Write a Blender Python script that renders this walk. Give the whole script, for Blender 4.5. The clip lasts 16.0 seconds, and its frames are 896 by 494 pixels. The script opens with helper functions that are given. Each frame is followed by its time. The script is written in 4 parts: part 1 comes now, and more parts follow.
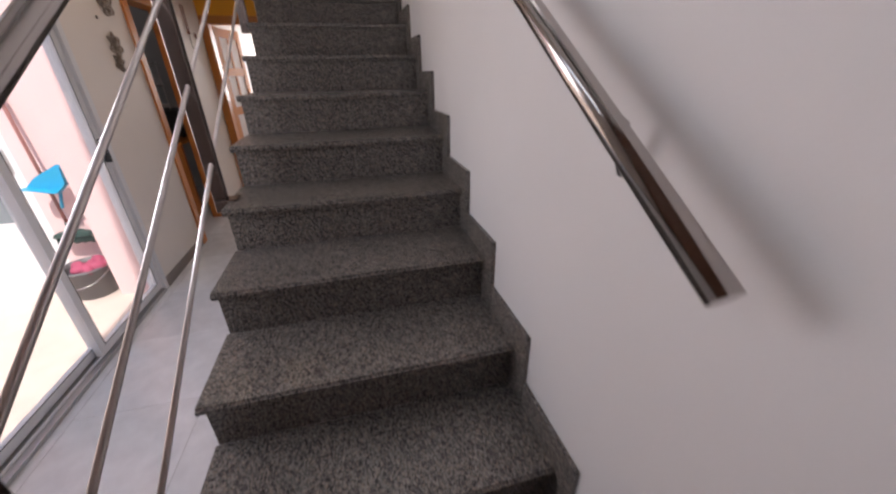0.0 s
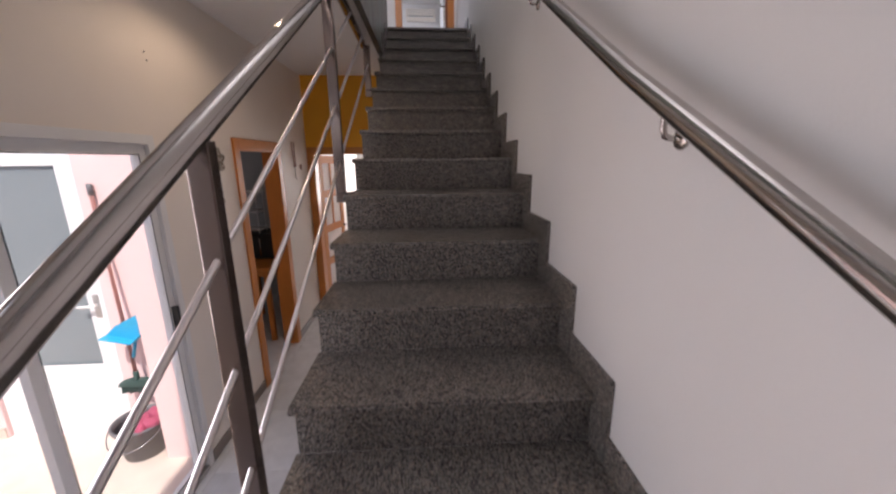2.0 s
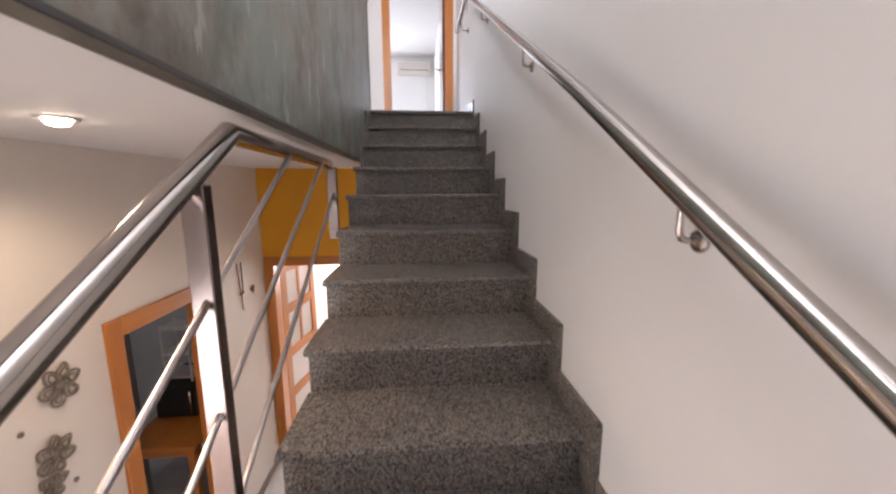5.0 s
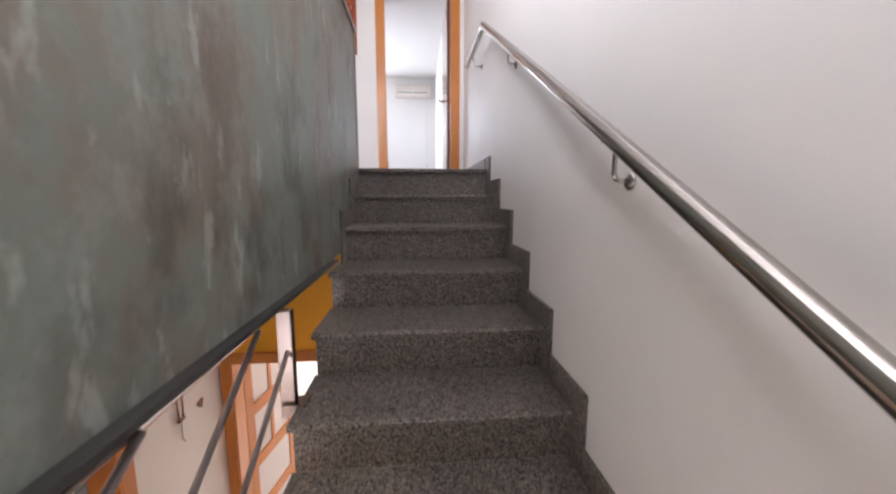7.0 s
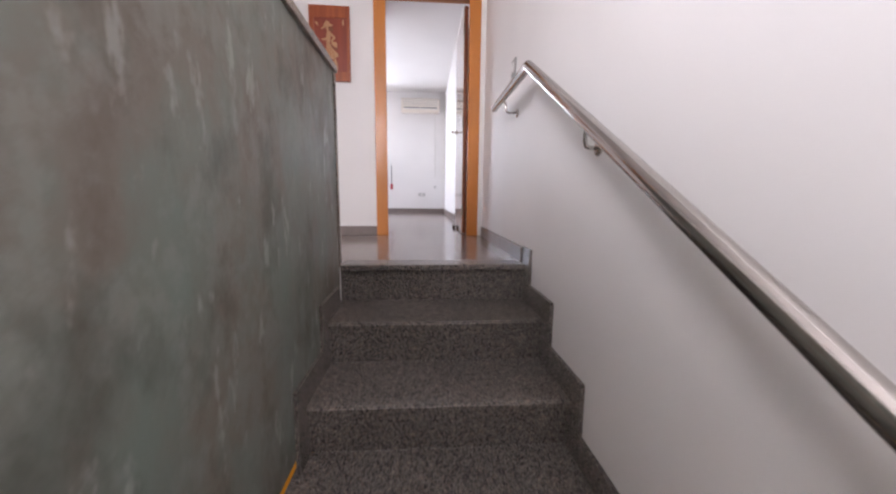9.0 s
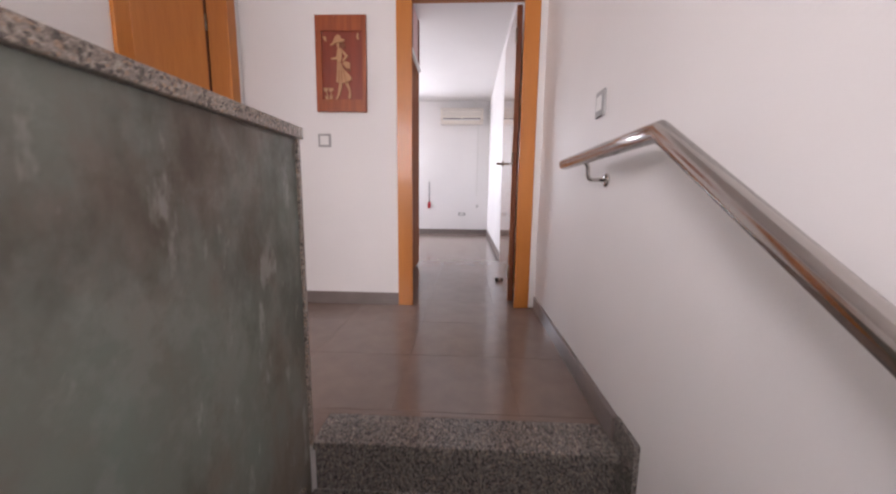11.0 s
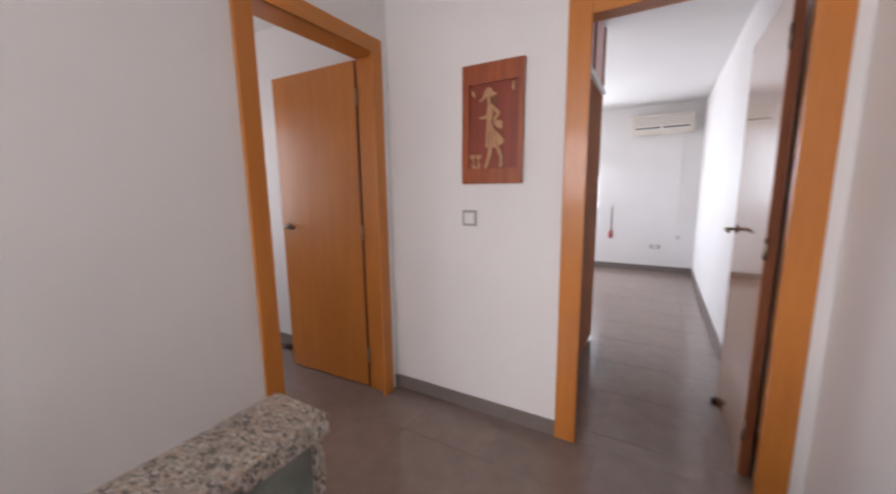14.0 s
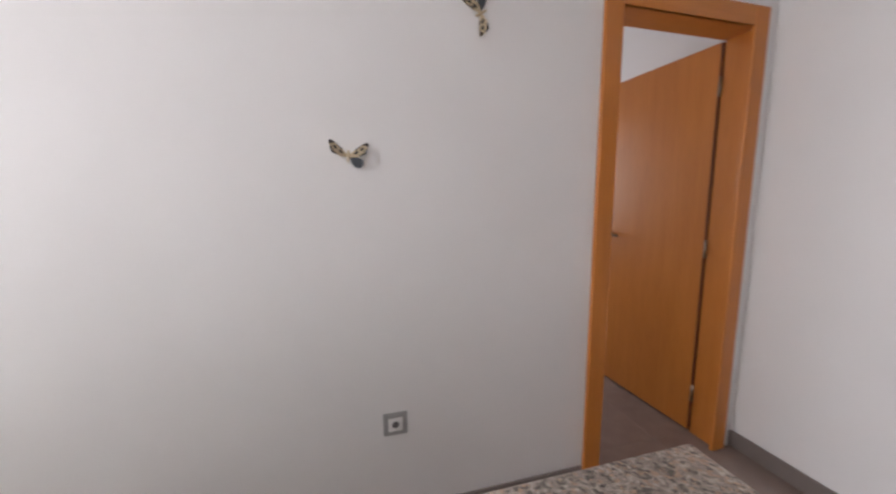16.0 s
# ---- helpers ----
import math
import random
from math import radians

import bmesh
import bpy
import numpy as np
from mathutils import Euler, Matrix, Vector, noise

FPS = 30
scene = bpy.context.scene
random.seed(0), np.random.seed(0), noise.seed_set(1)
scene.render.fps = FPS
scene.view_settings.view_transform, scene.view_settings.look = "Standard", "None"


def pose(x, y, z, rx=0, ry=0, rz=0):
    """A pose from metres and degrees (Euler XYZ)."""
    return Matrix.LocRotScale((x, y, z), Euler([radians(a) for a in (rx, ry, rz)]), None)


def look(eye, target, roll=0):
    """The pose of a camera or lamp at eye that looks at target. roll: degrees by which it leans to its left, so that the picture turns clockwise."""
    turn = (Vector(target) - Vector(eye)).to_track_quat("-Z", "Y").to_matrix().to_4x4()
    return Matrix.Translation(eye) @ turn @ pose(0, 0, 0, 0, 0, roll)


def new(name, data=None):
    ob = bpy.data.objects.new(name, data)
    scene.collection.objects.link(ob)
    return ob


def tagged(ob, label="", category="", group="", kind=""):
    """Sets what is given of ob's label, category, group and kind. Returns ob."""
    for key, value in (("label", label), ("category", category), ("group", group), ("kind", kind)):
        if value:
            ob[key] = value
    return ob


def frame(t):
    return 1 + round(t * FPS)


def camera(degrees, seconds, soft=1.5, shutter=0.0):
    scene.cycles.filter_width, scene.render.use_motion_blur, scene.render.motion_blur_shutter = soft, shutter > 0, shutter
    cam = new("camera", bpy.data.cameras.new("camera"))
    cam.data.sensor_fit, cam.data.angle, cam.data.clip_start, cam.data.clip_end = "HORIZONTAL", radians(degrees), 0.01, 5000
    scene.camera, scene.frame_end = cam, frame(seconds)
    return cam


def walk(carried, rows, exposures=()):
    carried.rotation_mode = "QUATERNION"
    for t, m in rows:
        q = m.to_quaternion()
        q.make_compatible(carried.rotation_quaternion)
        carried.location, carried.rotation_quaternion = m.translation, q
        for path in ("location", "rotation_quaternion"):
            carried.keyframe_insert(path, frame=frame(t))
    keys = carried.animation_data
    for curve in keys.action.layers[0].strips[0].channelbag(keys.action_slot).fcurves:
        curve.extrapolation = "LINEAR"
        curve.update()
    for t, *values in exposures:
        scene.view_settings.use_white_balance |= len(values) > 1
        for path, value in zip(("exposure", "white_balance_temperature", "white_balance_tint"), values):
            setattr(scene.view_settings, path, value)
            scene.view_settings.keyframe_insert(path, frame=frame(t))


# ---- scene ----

# ---- camera ----
cam = camera(102.3, 16.0, soft=2.2, shutter=0.4)
PATH = [
    (0, (0.523, -5.565, 1.419), (0.967, -3.825, 0.539), -0.8),
    (0.5, (0.524, -5.381, 1.487), (0.879, -3.562, 0.736), -0.7),
    (1, (0.505, -5.14, 1.613), (0.727, -3.253, 0.991), -0.1),
    (1.5, (0.474, -4.936, 1.751), (0.613, -3.017, 1.204), -0.5),
    (2, (0.44, -4.739, 1.87), (0.55, -2.798, 1.4), -0.4),
    (2.5, (0.424, -4.553, 1.992), (0.572, -2.599, 1.589), 0.1),
    (3, (0.454, -4.334, 2.16), (0.603, -2.375, 1.783), -0.2),
    (5.5, (0.439, -3.309, 2.787), (0.599, -1.34, 2.48), -0.2),
    (6, (0.433, -3.103, 2.915), (0.631, -1.134, 2.621), -0.2),
    (6.5, (0.429, -2.893, 3.045), (0.619, -0.922, 2.766), 0.0),
    (7, (0.426, -2.68, 3.177), (0.597, -0.706, 2.905), -0.0),
    (7.5, (0.424, -2.464, 3.311), (0.613, -0.491, 3.045), 0.3),
    (8, (0.423, -2.244, 3.448), (0.577, -0.27, 3.167), -0.6),
    (8.5, (0.423, -2.021, 3.586), (0.57, -0.047, 3.299), -0.3),
    (9, (0.425, -1.795, 3.727), (0.561, 0.181, 3.451), 0.5),
    (11.5, (0.492, -0.824, 4.246), (0.339, 1.149, 3.953), 0.2),
    (12, (0.504, -0.673, 4.352), (0.286, 1.294, 4.064), -0.1),
    (12.5, (0.453, -0.555, 4.438), (0.064, 1.386, 4.151), 0.0),
    (13, (0.432, -0.5, 4.476), (-0.14, 1.395, 4.188), 0.0),
    (13.5, (0.42, -0.396, 4.501), (-0.264, 1.46, 4.206), 0.1),
    (14, (0.406, -0.309, 4.622), (-0.591, 1.399, 4.321), -0.7),
    (14.5, (0.341, -0.3, 4.662), (-1.035, 1.121, 4.362), -0.8),
    (15, (0.293, -0.345, 4.661), (-1.314, 0.811, 4.37), -0.4),
    (15.5, (0.273, -0.375, 4.661), (-1.506, 0.489, 4.37), -0.3),
    (16, (0.259, -0.431, 4.655), (-1.649, 0.1, 4.378), -0.4),
]
EXPOSURES = [(0.0, 1.1, 6500, 18), (1.0, 0.95, 6500, 18), (1.5, 0.8, 6500, 18), (2.0, 1.05, 6500, 19), (3.2, 1.55, 6500, 19), (5.3, 2.08, 6600, 17), (7.5, 2.05, 6550, 17), (9.2, 1.8, 6700, 22), (11.3, 1.7, 7000, 25), (13.5, 1.66, 6900, 21), (14.5, 1.6, 6700, 17), (15.5, 1.72, 6600, 16), (16.0, 1.68, 6550, 15)]
walk(cam, [(t, look(eye, target, roll)) for t, eye, target, roll in PATH], EXPOSURES)

# ---- plan, in metres ----
RISE, GOING, STEPS = 0.188, 0.313, 18
Z_UP = RISE * STEPS            # upper floor
X_RIGHT = 0.962                # face of the wall beside the stairs, half a metre down from the landing
SKEW = 0.0066                  # that wall runs slightly out of square
X_HALL = -0.99                 # face of the upper wall across the corridor
X_LOW, Z_LOW = -1.05, -0.12    # face of the hall wall below it, and the hall floor
Y_END = 1.415                  # face of the wall that ends the landing
Z_SLAB = 2.86                  # hall ceiling
Z_TOP = 5.82                   # upper ceiling
Y_BACK = -6.9


def right_x(y):
    """Face of the wall beside the stairs."""
    return X_RIGHT - SKEW * (y + 0.5)


# ---- light ----
world = bpy.data.worlds.new("sky")
scene.world = world
world.use_nodes = True
wn = world.node_tree
sky = wn.nodes.new("ShaderNodeTexSky")
sky.sky_type, sky.sun_disc = "NISHITA", False
sky.sun_elevation, sky.sun_rotation = radians(56), radians(178)
wn.nodes["Background"].inputs[1].default_value = 0.1
wn.links.new(sky.outputs[0], wn.nodes["Background"].inputs[0])

sun = new("sun", bpy.data.lights.new("sun", "SUN"))
sun.data.energy, sun.data.angle, sun.data.color = 2.6, radians(0.5), (1.0, 0.95, 0.88)
sun.matrix_world = look((0.3, -5.5, 8.2), (0, 0, 0))


def window_light(name, eye, target, w, h, watts, colour):
    """Sky light that comes in at a window, some of them unseen and added."""
    lamp = new(name, bpy.data.lights.new(name, "AREA"))
    lamp.data.shape, lamp.data.size, lamp.data.size_y = "RECTANGLE", w, h
    lamp.data.energy, lamp.data.color = watts, colour
    lamp.matrix_world = look(eye, target)
    return lamp


SKYLIGHT = (0.95, 0.97, 1.0)
# Unseen corridor window, assumed here to brighten the upper stair wall.
window_light("corridor_assumed_light", (X_HALL + 0.03, -3.45, 5.0), (0.9, -2.2, 4.5), 1.8, 1.1, 40, SKYLIGHT)
window_light("glass_door_light", (X_LOW + 0.035, -4.47, 1.5), (0.9, -4.4, 1.4), 0.75, 0.85, 4.4, SKYLIGHT)
# Fill for the lower hall; no source is known here, the window is added.
window_light("hall_fill_light", (X_LOW + 0.03, -5.6, 2.35), (0.9, -5.0, 1.4), 1.3, 0.45, 1.2, SKYLIGHT)
window_light("bedroom_window_light", (-1.1, 5.9, 4.85), (-0.5, 3.0, 3.6), 1.2, 1.0, 19, (0.76, 0.88, 1.0))
window_light("bedroom_side_light", (-2.16, 4.3, 4.85), (0.8, 4.0, 3.7), 1.5, 1.1, 8, (0.9, 0.94, 1.0))
window_light("side_room_window_light", (-3.38, 0.4, 4.8), (-1.0, 0.8, 4.6), 1.0, 1.1, 5.0, (0.95, 0.96, 1.0))
# Weak fill added for the kitchen, with no known window behind it.
window_light("kitchen_fill_light", (-3.36, -1.3, 1.5), (-1.5, -0.9, 1.0), 0.8, 0.9, 2.0, SKYLIGHT)
window_light("end_room_window_light", (-0.3, 3.28, 1.5), (-0.5, 0, 1.2), 1.2, 1.2, 17, (1.0, 0.97, 0.94))

# ---- materials ----


def shader(name, colour=(0.8, 0.8, 0.8), rough=0.5, metal=0.0, coat=0.0, ior=1.5):
    m = bpy.data.materials.new(name)
    m.use_nodes = True
    b = m.node_tree.nodes["Principled BSDF"]
    b.inputs["Base Color"].default_value = (*colour, 1)
    b.inputs["Roughness"].default_value = rough
    b.inputs["Metallic"].default_value = metal
    b.inputs["Coat Weight"].default_value = coat
    b.inputs["Coat Roughness"].default_value = 0.1
    b.inputs["IOR"].default_value = ior
    return m, m.node_tree, b


def coords(nt, scale=(1, 1, 1), source="Object"):
    c = nt.nodes.new("ShaderNodeTexCoord")
    mp = nt.nodes.new("ShaderNodeMapping")
    mp.inputs["Scale"].default_value = scale
    nt.links.new(c.outputs[source], mp.inputs["Vector"])
    return mp.outputs["Vector"]


def noise_tex(nt, vec, scale, detail=4, rough=0.55):
    n = nt.nodes.new("ShaderNodeTexNoise")
    n.inputs["Scale"].default_value, n.inputs["Detail"].default_value = scale, detail
    n.inputs["Roughness"].default_value = rough
    nt.links.new(vec, n.inputs["Vector"])
    return n.outputs["Fac"]


def ramp(nt, fac, stops):
    r = nt.nodes.new("ShaderNodeValToRGB")
    while len(r.color_ramp.elements) < len(stops):
        r.color_ramp.elements.new(0.5)
    for e, (p, c) in zip(r.color_ramp.elements, stops):
        e.position, e.color = p, (*c, 1)
    nt.links.new(fac, r.inputs["Fac"])
    return r.outputs["Color"]


def mix(nt, fac, a, b, mode="MIX"):
    n = nt.nodes.new("ShaderNodeMix")
    n.data_type, n.blend_type = "RGBA", mode
    for s, v in ((n.inputs[0], fac), (n.inputs[6], a), (n.inputs[7], b)):
        if isinstance(v, (int, float)):
            s.default_value = v
        elif isinstance(v, tuple):
            s.default_value = (*v, 1)
        else:
            nt.links.new(v, s)
    return n.outputs[2]


def bump(nt, b, height, strength, distance=0.01):
    n = nt.nodes.new("ShaderNodeBump")
    n.inputs["Strength"].default_value, n.inputs["Distance"].default_value = strength, distance
    nt.links.new(height, n.inputs["Height"])
    nt.links.new(n.outputs[0], b.inputs["Normal"])


def span(nt, fac, lo, hi):
    n = nt.nodes.new("ShaderNodeMapRange")
    n.inputs["To Min"].default_value, n.inputs["To Max"].default_value = lo, hi
    nt.links.new(fac, n.inputs["Value"])
    return n.outputs["Result"]


def paint(name, colour, vary=0.04, rough=0.55):
    m, nt, b = shader(name, colour, rough)
    v = coords(nt)
    big, fine = noise_tex(nt, v, 1.3, 3), noise_tex(nt, v, 140, 3)
    lo = tuple(c * (1 - vary) for c in colour)
    hi = tuple(min(1, c * (1 + vary)) for c in colour)
    nt.links.new(ramp(nt, big, [(0.3, lo), (0.7, hi)]), b.inputs["Base Color"])
    nt.links.new(span(nt, noise_tex(nt, v, 6, 4), rough - 0.08, rough + 0.1), b.inputs["Roughness"])
    bump(nt, b, fine, 0.12, 0.004)
    return m


def granite(name, dark, mid, light, blush, scale, rough, share=0.26):
    m, nt, b = shader(name, mid, rough)
    v = coords(nt)
    grain = nt.nodes.new("ShaderNodeTexVoronoi")
    grain.inputs["Scale"].default_value = scale
    nt.links.new(v, grain.inputs["Vector"])
    pick = nt.nodes.new("ShaderNodeSeparateColor")
    nt.links.new(grain.outputs["Color"], pick.inputs[0])
    base = ramp(nt, pick.outputs[0], [(0.0, dark), (share, dark), (share + 0.08, mid), (0.58, mid), (0.66, light), (0.84, light), (0.9, blush)])
    small = noise_tex(nt, v, scale * 2.6, 3, 0.7)
    speck = ramp(nt, small, [(0.36, (0.25, 0.25, 0.25)), (0.5, (1, 1, 1)), (0.68, (1.35, 1.35, 1.35))])
    cloud = ramp(nt, noise_tex(nt, v, 5, 3), [(0.3, (0.86, 0.86, 0.86)), (0.7, (1.1, 1.1, 1.1))])
    col = mix(nt, 1.0, mix(nt, 1.0, base, speck, "MULTIPLY"), cloud, "MULTIPLY")
    nt.links.new(col, b.inputs["Base Color"])
    nt.links.new(span(nt, small, rough - 0.1, rough + 0.12), b.inputs["Roughness"])
    bump(nt, b, small, 0.08, 0.002)
    return m


def wood(name, dark, light, rough=0.36, coat=0.15, along="z", fine=1.0, polish=0.1):
    m, nt, b = shader(name, light, rough, coat=coat)
    b.inputs["Coat Roughness"].default_value = polish
    s = {"z": (9, 9, 0.7), "y": (9, 0.7, 9), "x": (0.7, 9, 9)}[along]
    v = coords(nt, s)
    g = noise_tex(nt, v, 2.2 * fine, 6, 0.6)
    h = noise_tex(nt, v, 14 * fine, 4, 0.6)
    big = noise_tex(nt, coords(nt), 1.1, 2)
    body = ramp(nt, g, [(0.3, dark), (0.68, light)])
    pores = ramp(nt, h, [(0.36, (0.94, 0.92, 0.9)), (0.52, (1, 1, 1))])
    tone = ramp(nt, big, [(0.3, (0.92, 0.9, 0.88)), (0.7, (1.06, 1.05, 1.04))])
    nt.links.new(mix(nt, 1.0, mix(nt, 1.0, body, pores, "MULTIPLY"), tone, "MULTIPLY"), b.inputs["Base Color"])
    bump(nt, b, h, 0.05, 0.002)
    return m


def tile_mat(name, colour, rough, vary=0.07):
    m, nt, b = shader(name, colour, rough)
    v = coords(nt)
    info = nt.nodes.new("ShaderNodeObjectInfo")
    lo, hi = (tuple(c * k for c in colour) for k in (1 - vary, 1 + vary))
    a = ramp(nt, info.outputs["Random"], [(0.0, lo), (1.0, hi)])
    c = ramp(nt, noise_tex(nt, v, 9, 5), [(0.3, (0.9, 0.9, 0.9)), (0.7, (1.06, 1.06, 1.06))])
    nt.links.new(mix(nt, 1.0, a, c, "MULTIPLY"), b.inputs["Base Color"])
    nt.links.new(span(nt, noise_tex(nt, v, 22, 4), rough - 0.06, rough + 0.08), b.inputs["Roughness"])
    bump(nt, b, noise_tex(nt, v, 60, 3), 0.04, 0.002)
    return m


def steel_mat(name, colour, rough):
    m, nt, b = shader(name, colour, rough, 1.0)
    v = coords(nt, (60, 60, 60))
    nt.links.new(span(nt, noise_tex(nt, v, 3, 3), rough - 0.05, rough + 0.1), b.inputs["Roughness"])
    return m


def stucco_mat():
    """Trowelled green-grey decorative plaster with brown clouds."""
    m, nt, b = shader("green_stucco", (0.13, 0.15, 0.13), 0.42)
    v = coords(nt, (1, 1, 0.6))
    a, c = noise_tex(nt, v, 3.4, 6, 0.66), noise_tex(nt, coords(nt, (1, 1, 0.8)), 10, 6, 0.7)
    streak = noise_tex(nt, coords(nt, (11, 11, 4.2)), 1.5, 4, 0.6)
    base = ramp(nt, a, [(0.34, (0.145, 0.115, 0.09)), (0.44, (0.185, 0.167, 0.139)), (0.52, (0.178, 0.19, 0.163)), (0.66, (0.172, 0.208, 0.181))])
    light = ramp(nt, c, [(0.49, (0, 0, 0)), (0.6, (1, 1, 1))])
    col = mix(nt, span(nt, light, 0.0, 0.38), base, (0.265, 0.28, 0.255))
    shade = ramp(nt, noise_tex(nt, v, 5.5, 5, 0.62), [(0.36, (0.62, 0.6, 0.57)), (0.5, (1, 1, 1))])
    col = mix(nt, 1.0, col, shade, "MULTIPLY")
    flick = ramp(nt, streak, [(0.6, (0, 0, 0)), (0.68, (1, 1, 1))])
    col = mix(nt, span(nt, flick, 0.0, 0.5), col, (0.4, 0.41, 0.375))
    nt.links.new(col, b.inputs["Base Color"])
    nt.links.new(span(nt, c, 0.28, 0.6), b.inputs["Roughness"])
    bump(nt, b, mix(nt, 0.5, c, streak), 0.3, 0.01)
    return m


def glass_mat(name, tint=(0.96, 0.98, 0.98)):
    m = bpy.data.materials.new(name)
    m.use_nodes = True
    nt = m.node_tree
    nt.nodes.clear()
    out = nt.nodes.new("ShaderNodeOutputMaterial")
    clear, gloss = nt.nodes.new("ShaderNodeBsdfTransparent"), nt.nodes.new("ShaderNodeBsdfGlossy")
    clear.inputs[0].default_value, gloss.inputs[1].default_value = (*tint, 1), 0.02
    f, mx = nt.nodes.new("ShaderNodeLayerWeight"), nt.nodes.new("ShaderNodeMixShader")
    p = nt.nodes.new("ShaderNodeMath")
    p.operation, p.inputs[1].default_value = "POWER", 5.0
    nt.links.new(f.outputs["Facing"], p.inputs[0])
    for a, c in ((span(nt, p.outputs[0], 0.04, 0.9), mx.inputs[0]), (clear.outputs[0], mx.inputs[1]), (gloss.outputs[0], mx.inputs[2]), (mx.outputs[0], out.inputs[0])):
        nt.links.new(a, c)
    return m


def glow_mat(name, colour, strength):
    m, nt, b = shader(name, colour, 0.5)
    b.inputs["Emission Color"].default_value = (*colour, 1)
    b.inputs["Emission Strength"].default_value = strength
    return m


WHITE = paint("white_wall_paint", (0.84, 0.825, 0.815), 0.025)
CREAM = paint("cream_wall_paint", (0.83, 0.765, 0.7), 0.03)
CEIL = paint("white_ceiling_paint", (0.8, 0.79, 0.78), 0.02, 0.7)
ORANGE = paint("orange_wall_paint", (0.9, 0.42, 0.02), 0.06)
PINK = paint("pink_render", (0.8, 0.58, 0.56), 0.05, 0.8)
PALE = paint("pale_render", (0.82, 0.8, 0.78), 0.04, 0.8)
STUCCO = stucco_mat()
STRIP = paint("dark_granite_strip", (0.05, 0.048, 0.046), 0.2, 0.35)
GRANITE = granite("grey_stair_granite", (0.028, 0.025, 0.023), (0.14, 0.127, 0.116), (0.29, 0.268, 0.245), (0.33, 0.26, 0.21), 240, 0.27, 0.23)
COPING = granite("pink_grey_coping_granite", (0.11, 0.095, 0.085), (0.3, 0.255, 0.22), (0.44, 0.385, 0.335), (0.42, 0.29, 0.21), 215, 0.32, 0.15)
WOOD = wood("beech_veneer", (0.55, 0.185, 0.03), (0.61, 0.22, 0.04))
WOOD_LEAF = wood("varnished_beech_leaf", (0.54, 0.205, 0.042), (0.59, 0.235, 0.052), 0.22, 1.0, polish=0.03)
WOOD_H = wood("beech_veneer_across", (0.54, 0.19, 0.032), (0.6, 0.225, 0.043), along="y")
WOOD_X = wood("beech_veneer_head", (0.54, 0.19, 0.032), (0.6, 0.225, 0.043), along="x")
# Made up for the unseen back wall, so the steel mirrors dark brown.
BROWN = wood("brown_reflected_wood", (0.1, 0.045, 0.025), (0.17, 0.08, 0.045), 0.45, 0.1)
WARDROBE = wood("matt_brown_wood", (0.2, 0.06, 0.015), (0.3, 0.095, 0.025), 0.9, 0.0)
WOOD_EDGE = wood("dark_door_edge", (0.16, 0.045, 0.015), (0.24, 0.075, 0.025), 0.6, 0.0)
PANEL = wood("red_brown_panel_wood", (0.2, 0.024, 0.006), (0.29, 0.04, 0.01), 0.42, 0.1)
PANEL_RIM = wood("brown_panel_rim_wood", (0.24, 0.042, 0.008), (0.4, 0.09, 0.018), 0.42, 0.1, fine=1.6)
FIGURE = wood("pale_inlay_wood", (0.4, 0.19, 0.085), (0.56, 0.31, 0.15), 0.5, 0.1, fine=2.5)
TILE = tile_mat("taupe_floor_tile", (0.23, 0.172, 0.145), 0.15, 0.015)
GROUT = paint("grey_grout", (0.21, 0.157, 0.132), 0.05, 0.8)
HALL_TILE = tile_mat("light_grey_hall_tile", (0.7, 0.7, 0.7), 0.14)
BASEBOARD = tile_mat("taupe_baseboard_tile", (0.21, 0.175, 0.16), 0.3)
STEEL = steel_mat("polished_steel", (0.5, 0.465, 0.44), 0.12)
POST_STEEL = steel_mat("satin_steel", (0.3, 0.245, 0.225), 0.2)
BAR_STEEL = steel_mat("drawn_steel_bar", (0.8, 0.74, 0.72), 0.32)
ALU = paint("white_aluminium", (0.78, 0.78, 0.78), 0.02, 0.35)
ALU_GREY = steel_mat("grey_aluminium_track", (0.5, 0.5, 0.5), 0.4)
GLASS = glass_mat("clear_glass")
SMOKE = paint("grey_frosted_glass", (0.2, 0.235, 0.25), 0.05, 0.3)
TERRA = tile_mat("pale_terracotta_paving", (0.64, 0.53, 0.45), 0.7)
BLACK = paint("black_plastic", (0.02, 0.02, 0.02), 0.1, 0.4)
DARK = paint("dark_grey_plastic", (0.13, 0.125, 0.13), 0.1, 0.5)
PLASTIC = paint("white_plastic", (0.8, 0.79, 0.77), 0.02, 0.35)
BEIGE = paint("aged_white_plastic", (0.78, 0.72, 0.64), 0.03, 0.4)
SILVER = paint("silver_plastic", (0.38, 0.375, 0.37), 0.03, 0.35)
BLUE = paint("blue_plastic", (0.01, 0.36, 0.6), 0.06, 0.35)
GREEN = paint("green_bristles", (0.035, 0.075, 0.065), 0.15, 0.8)
RED = paint("red_plastic", (0.42, 0.025, 0.035), 0.06, 0.4)
ROSE = paint("rose_cloth", (0.4, 0.07, 0.13), 0.12, 0.8)
STICK = paint("red_broom_stick", (0.3, 0.13, 0.11), 0.06, 0.4)
KITCHEN = paint("grey_kitchen_paint", (0.4, 0.39, 0.37), 0.05, 0.6)
STEEL_GREY = paint("grey_fridge_enamel", (0.3, 0.31, 0.3), 0.04, 0.3)
BRASS = steel_mat("aged_metal", (0.3, 0.25, 0.2), 0.35)
WING = paint("cream_wing", (0.62, 0.5, 0.33), 0.12, 0.6)
WING_DARK = paint("black_wing_marks", (0.025, 0.02, 0.02), 0.1, 0.6)
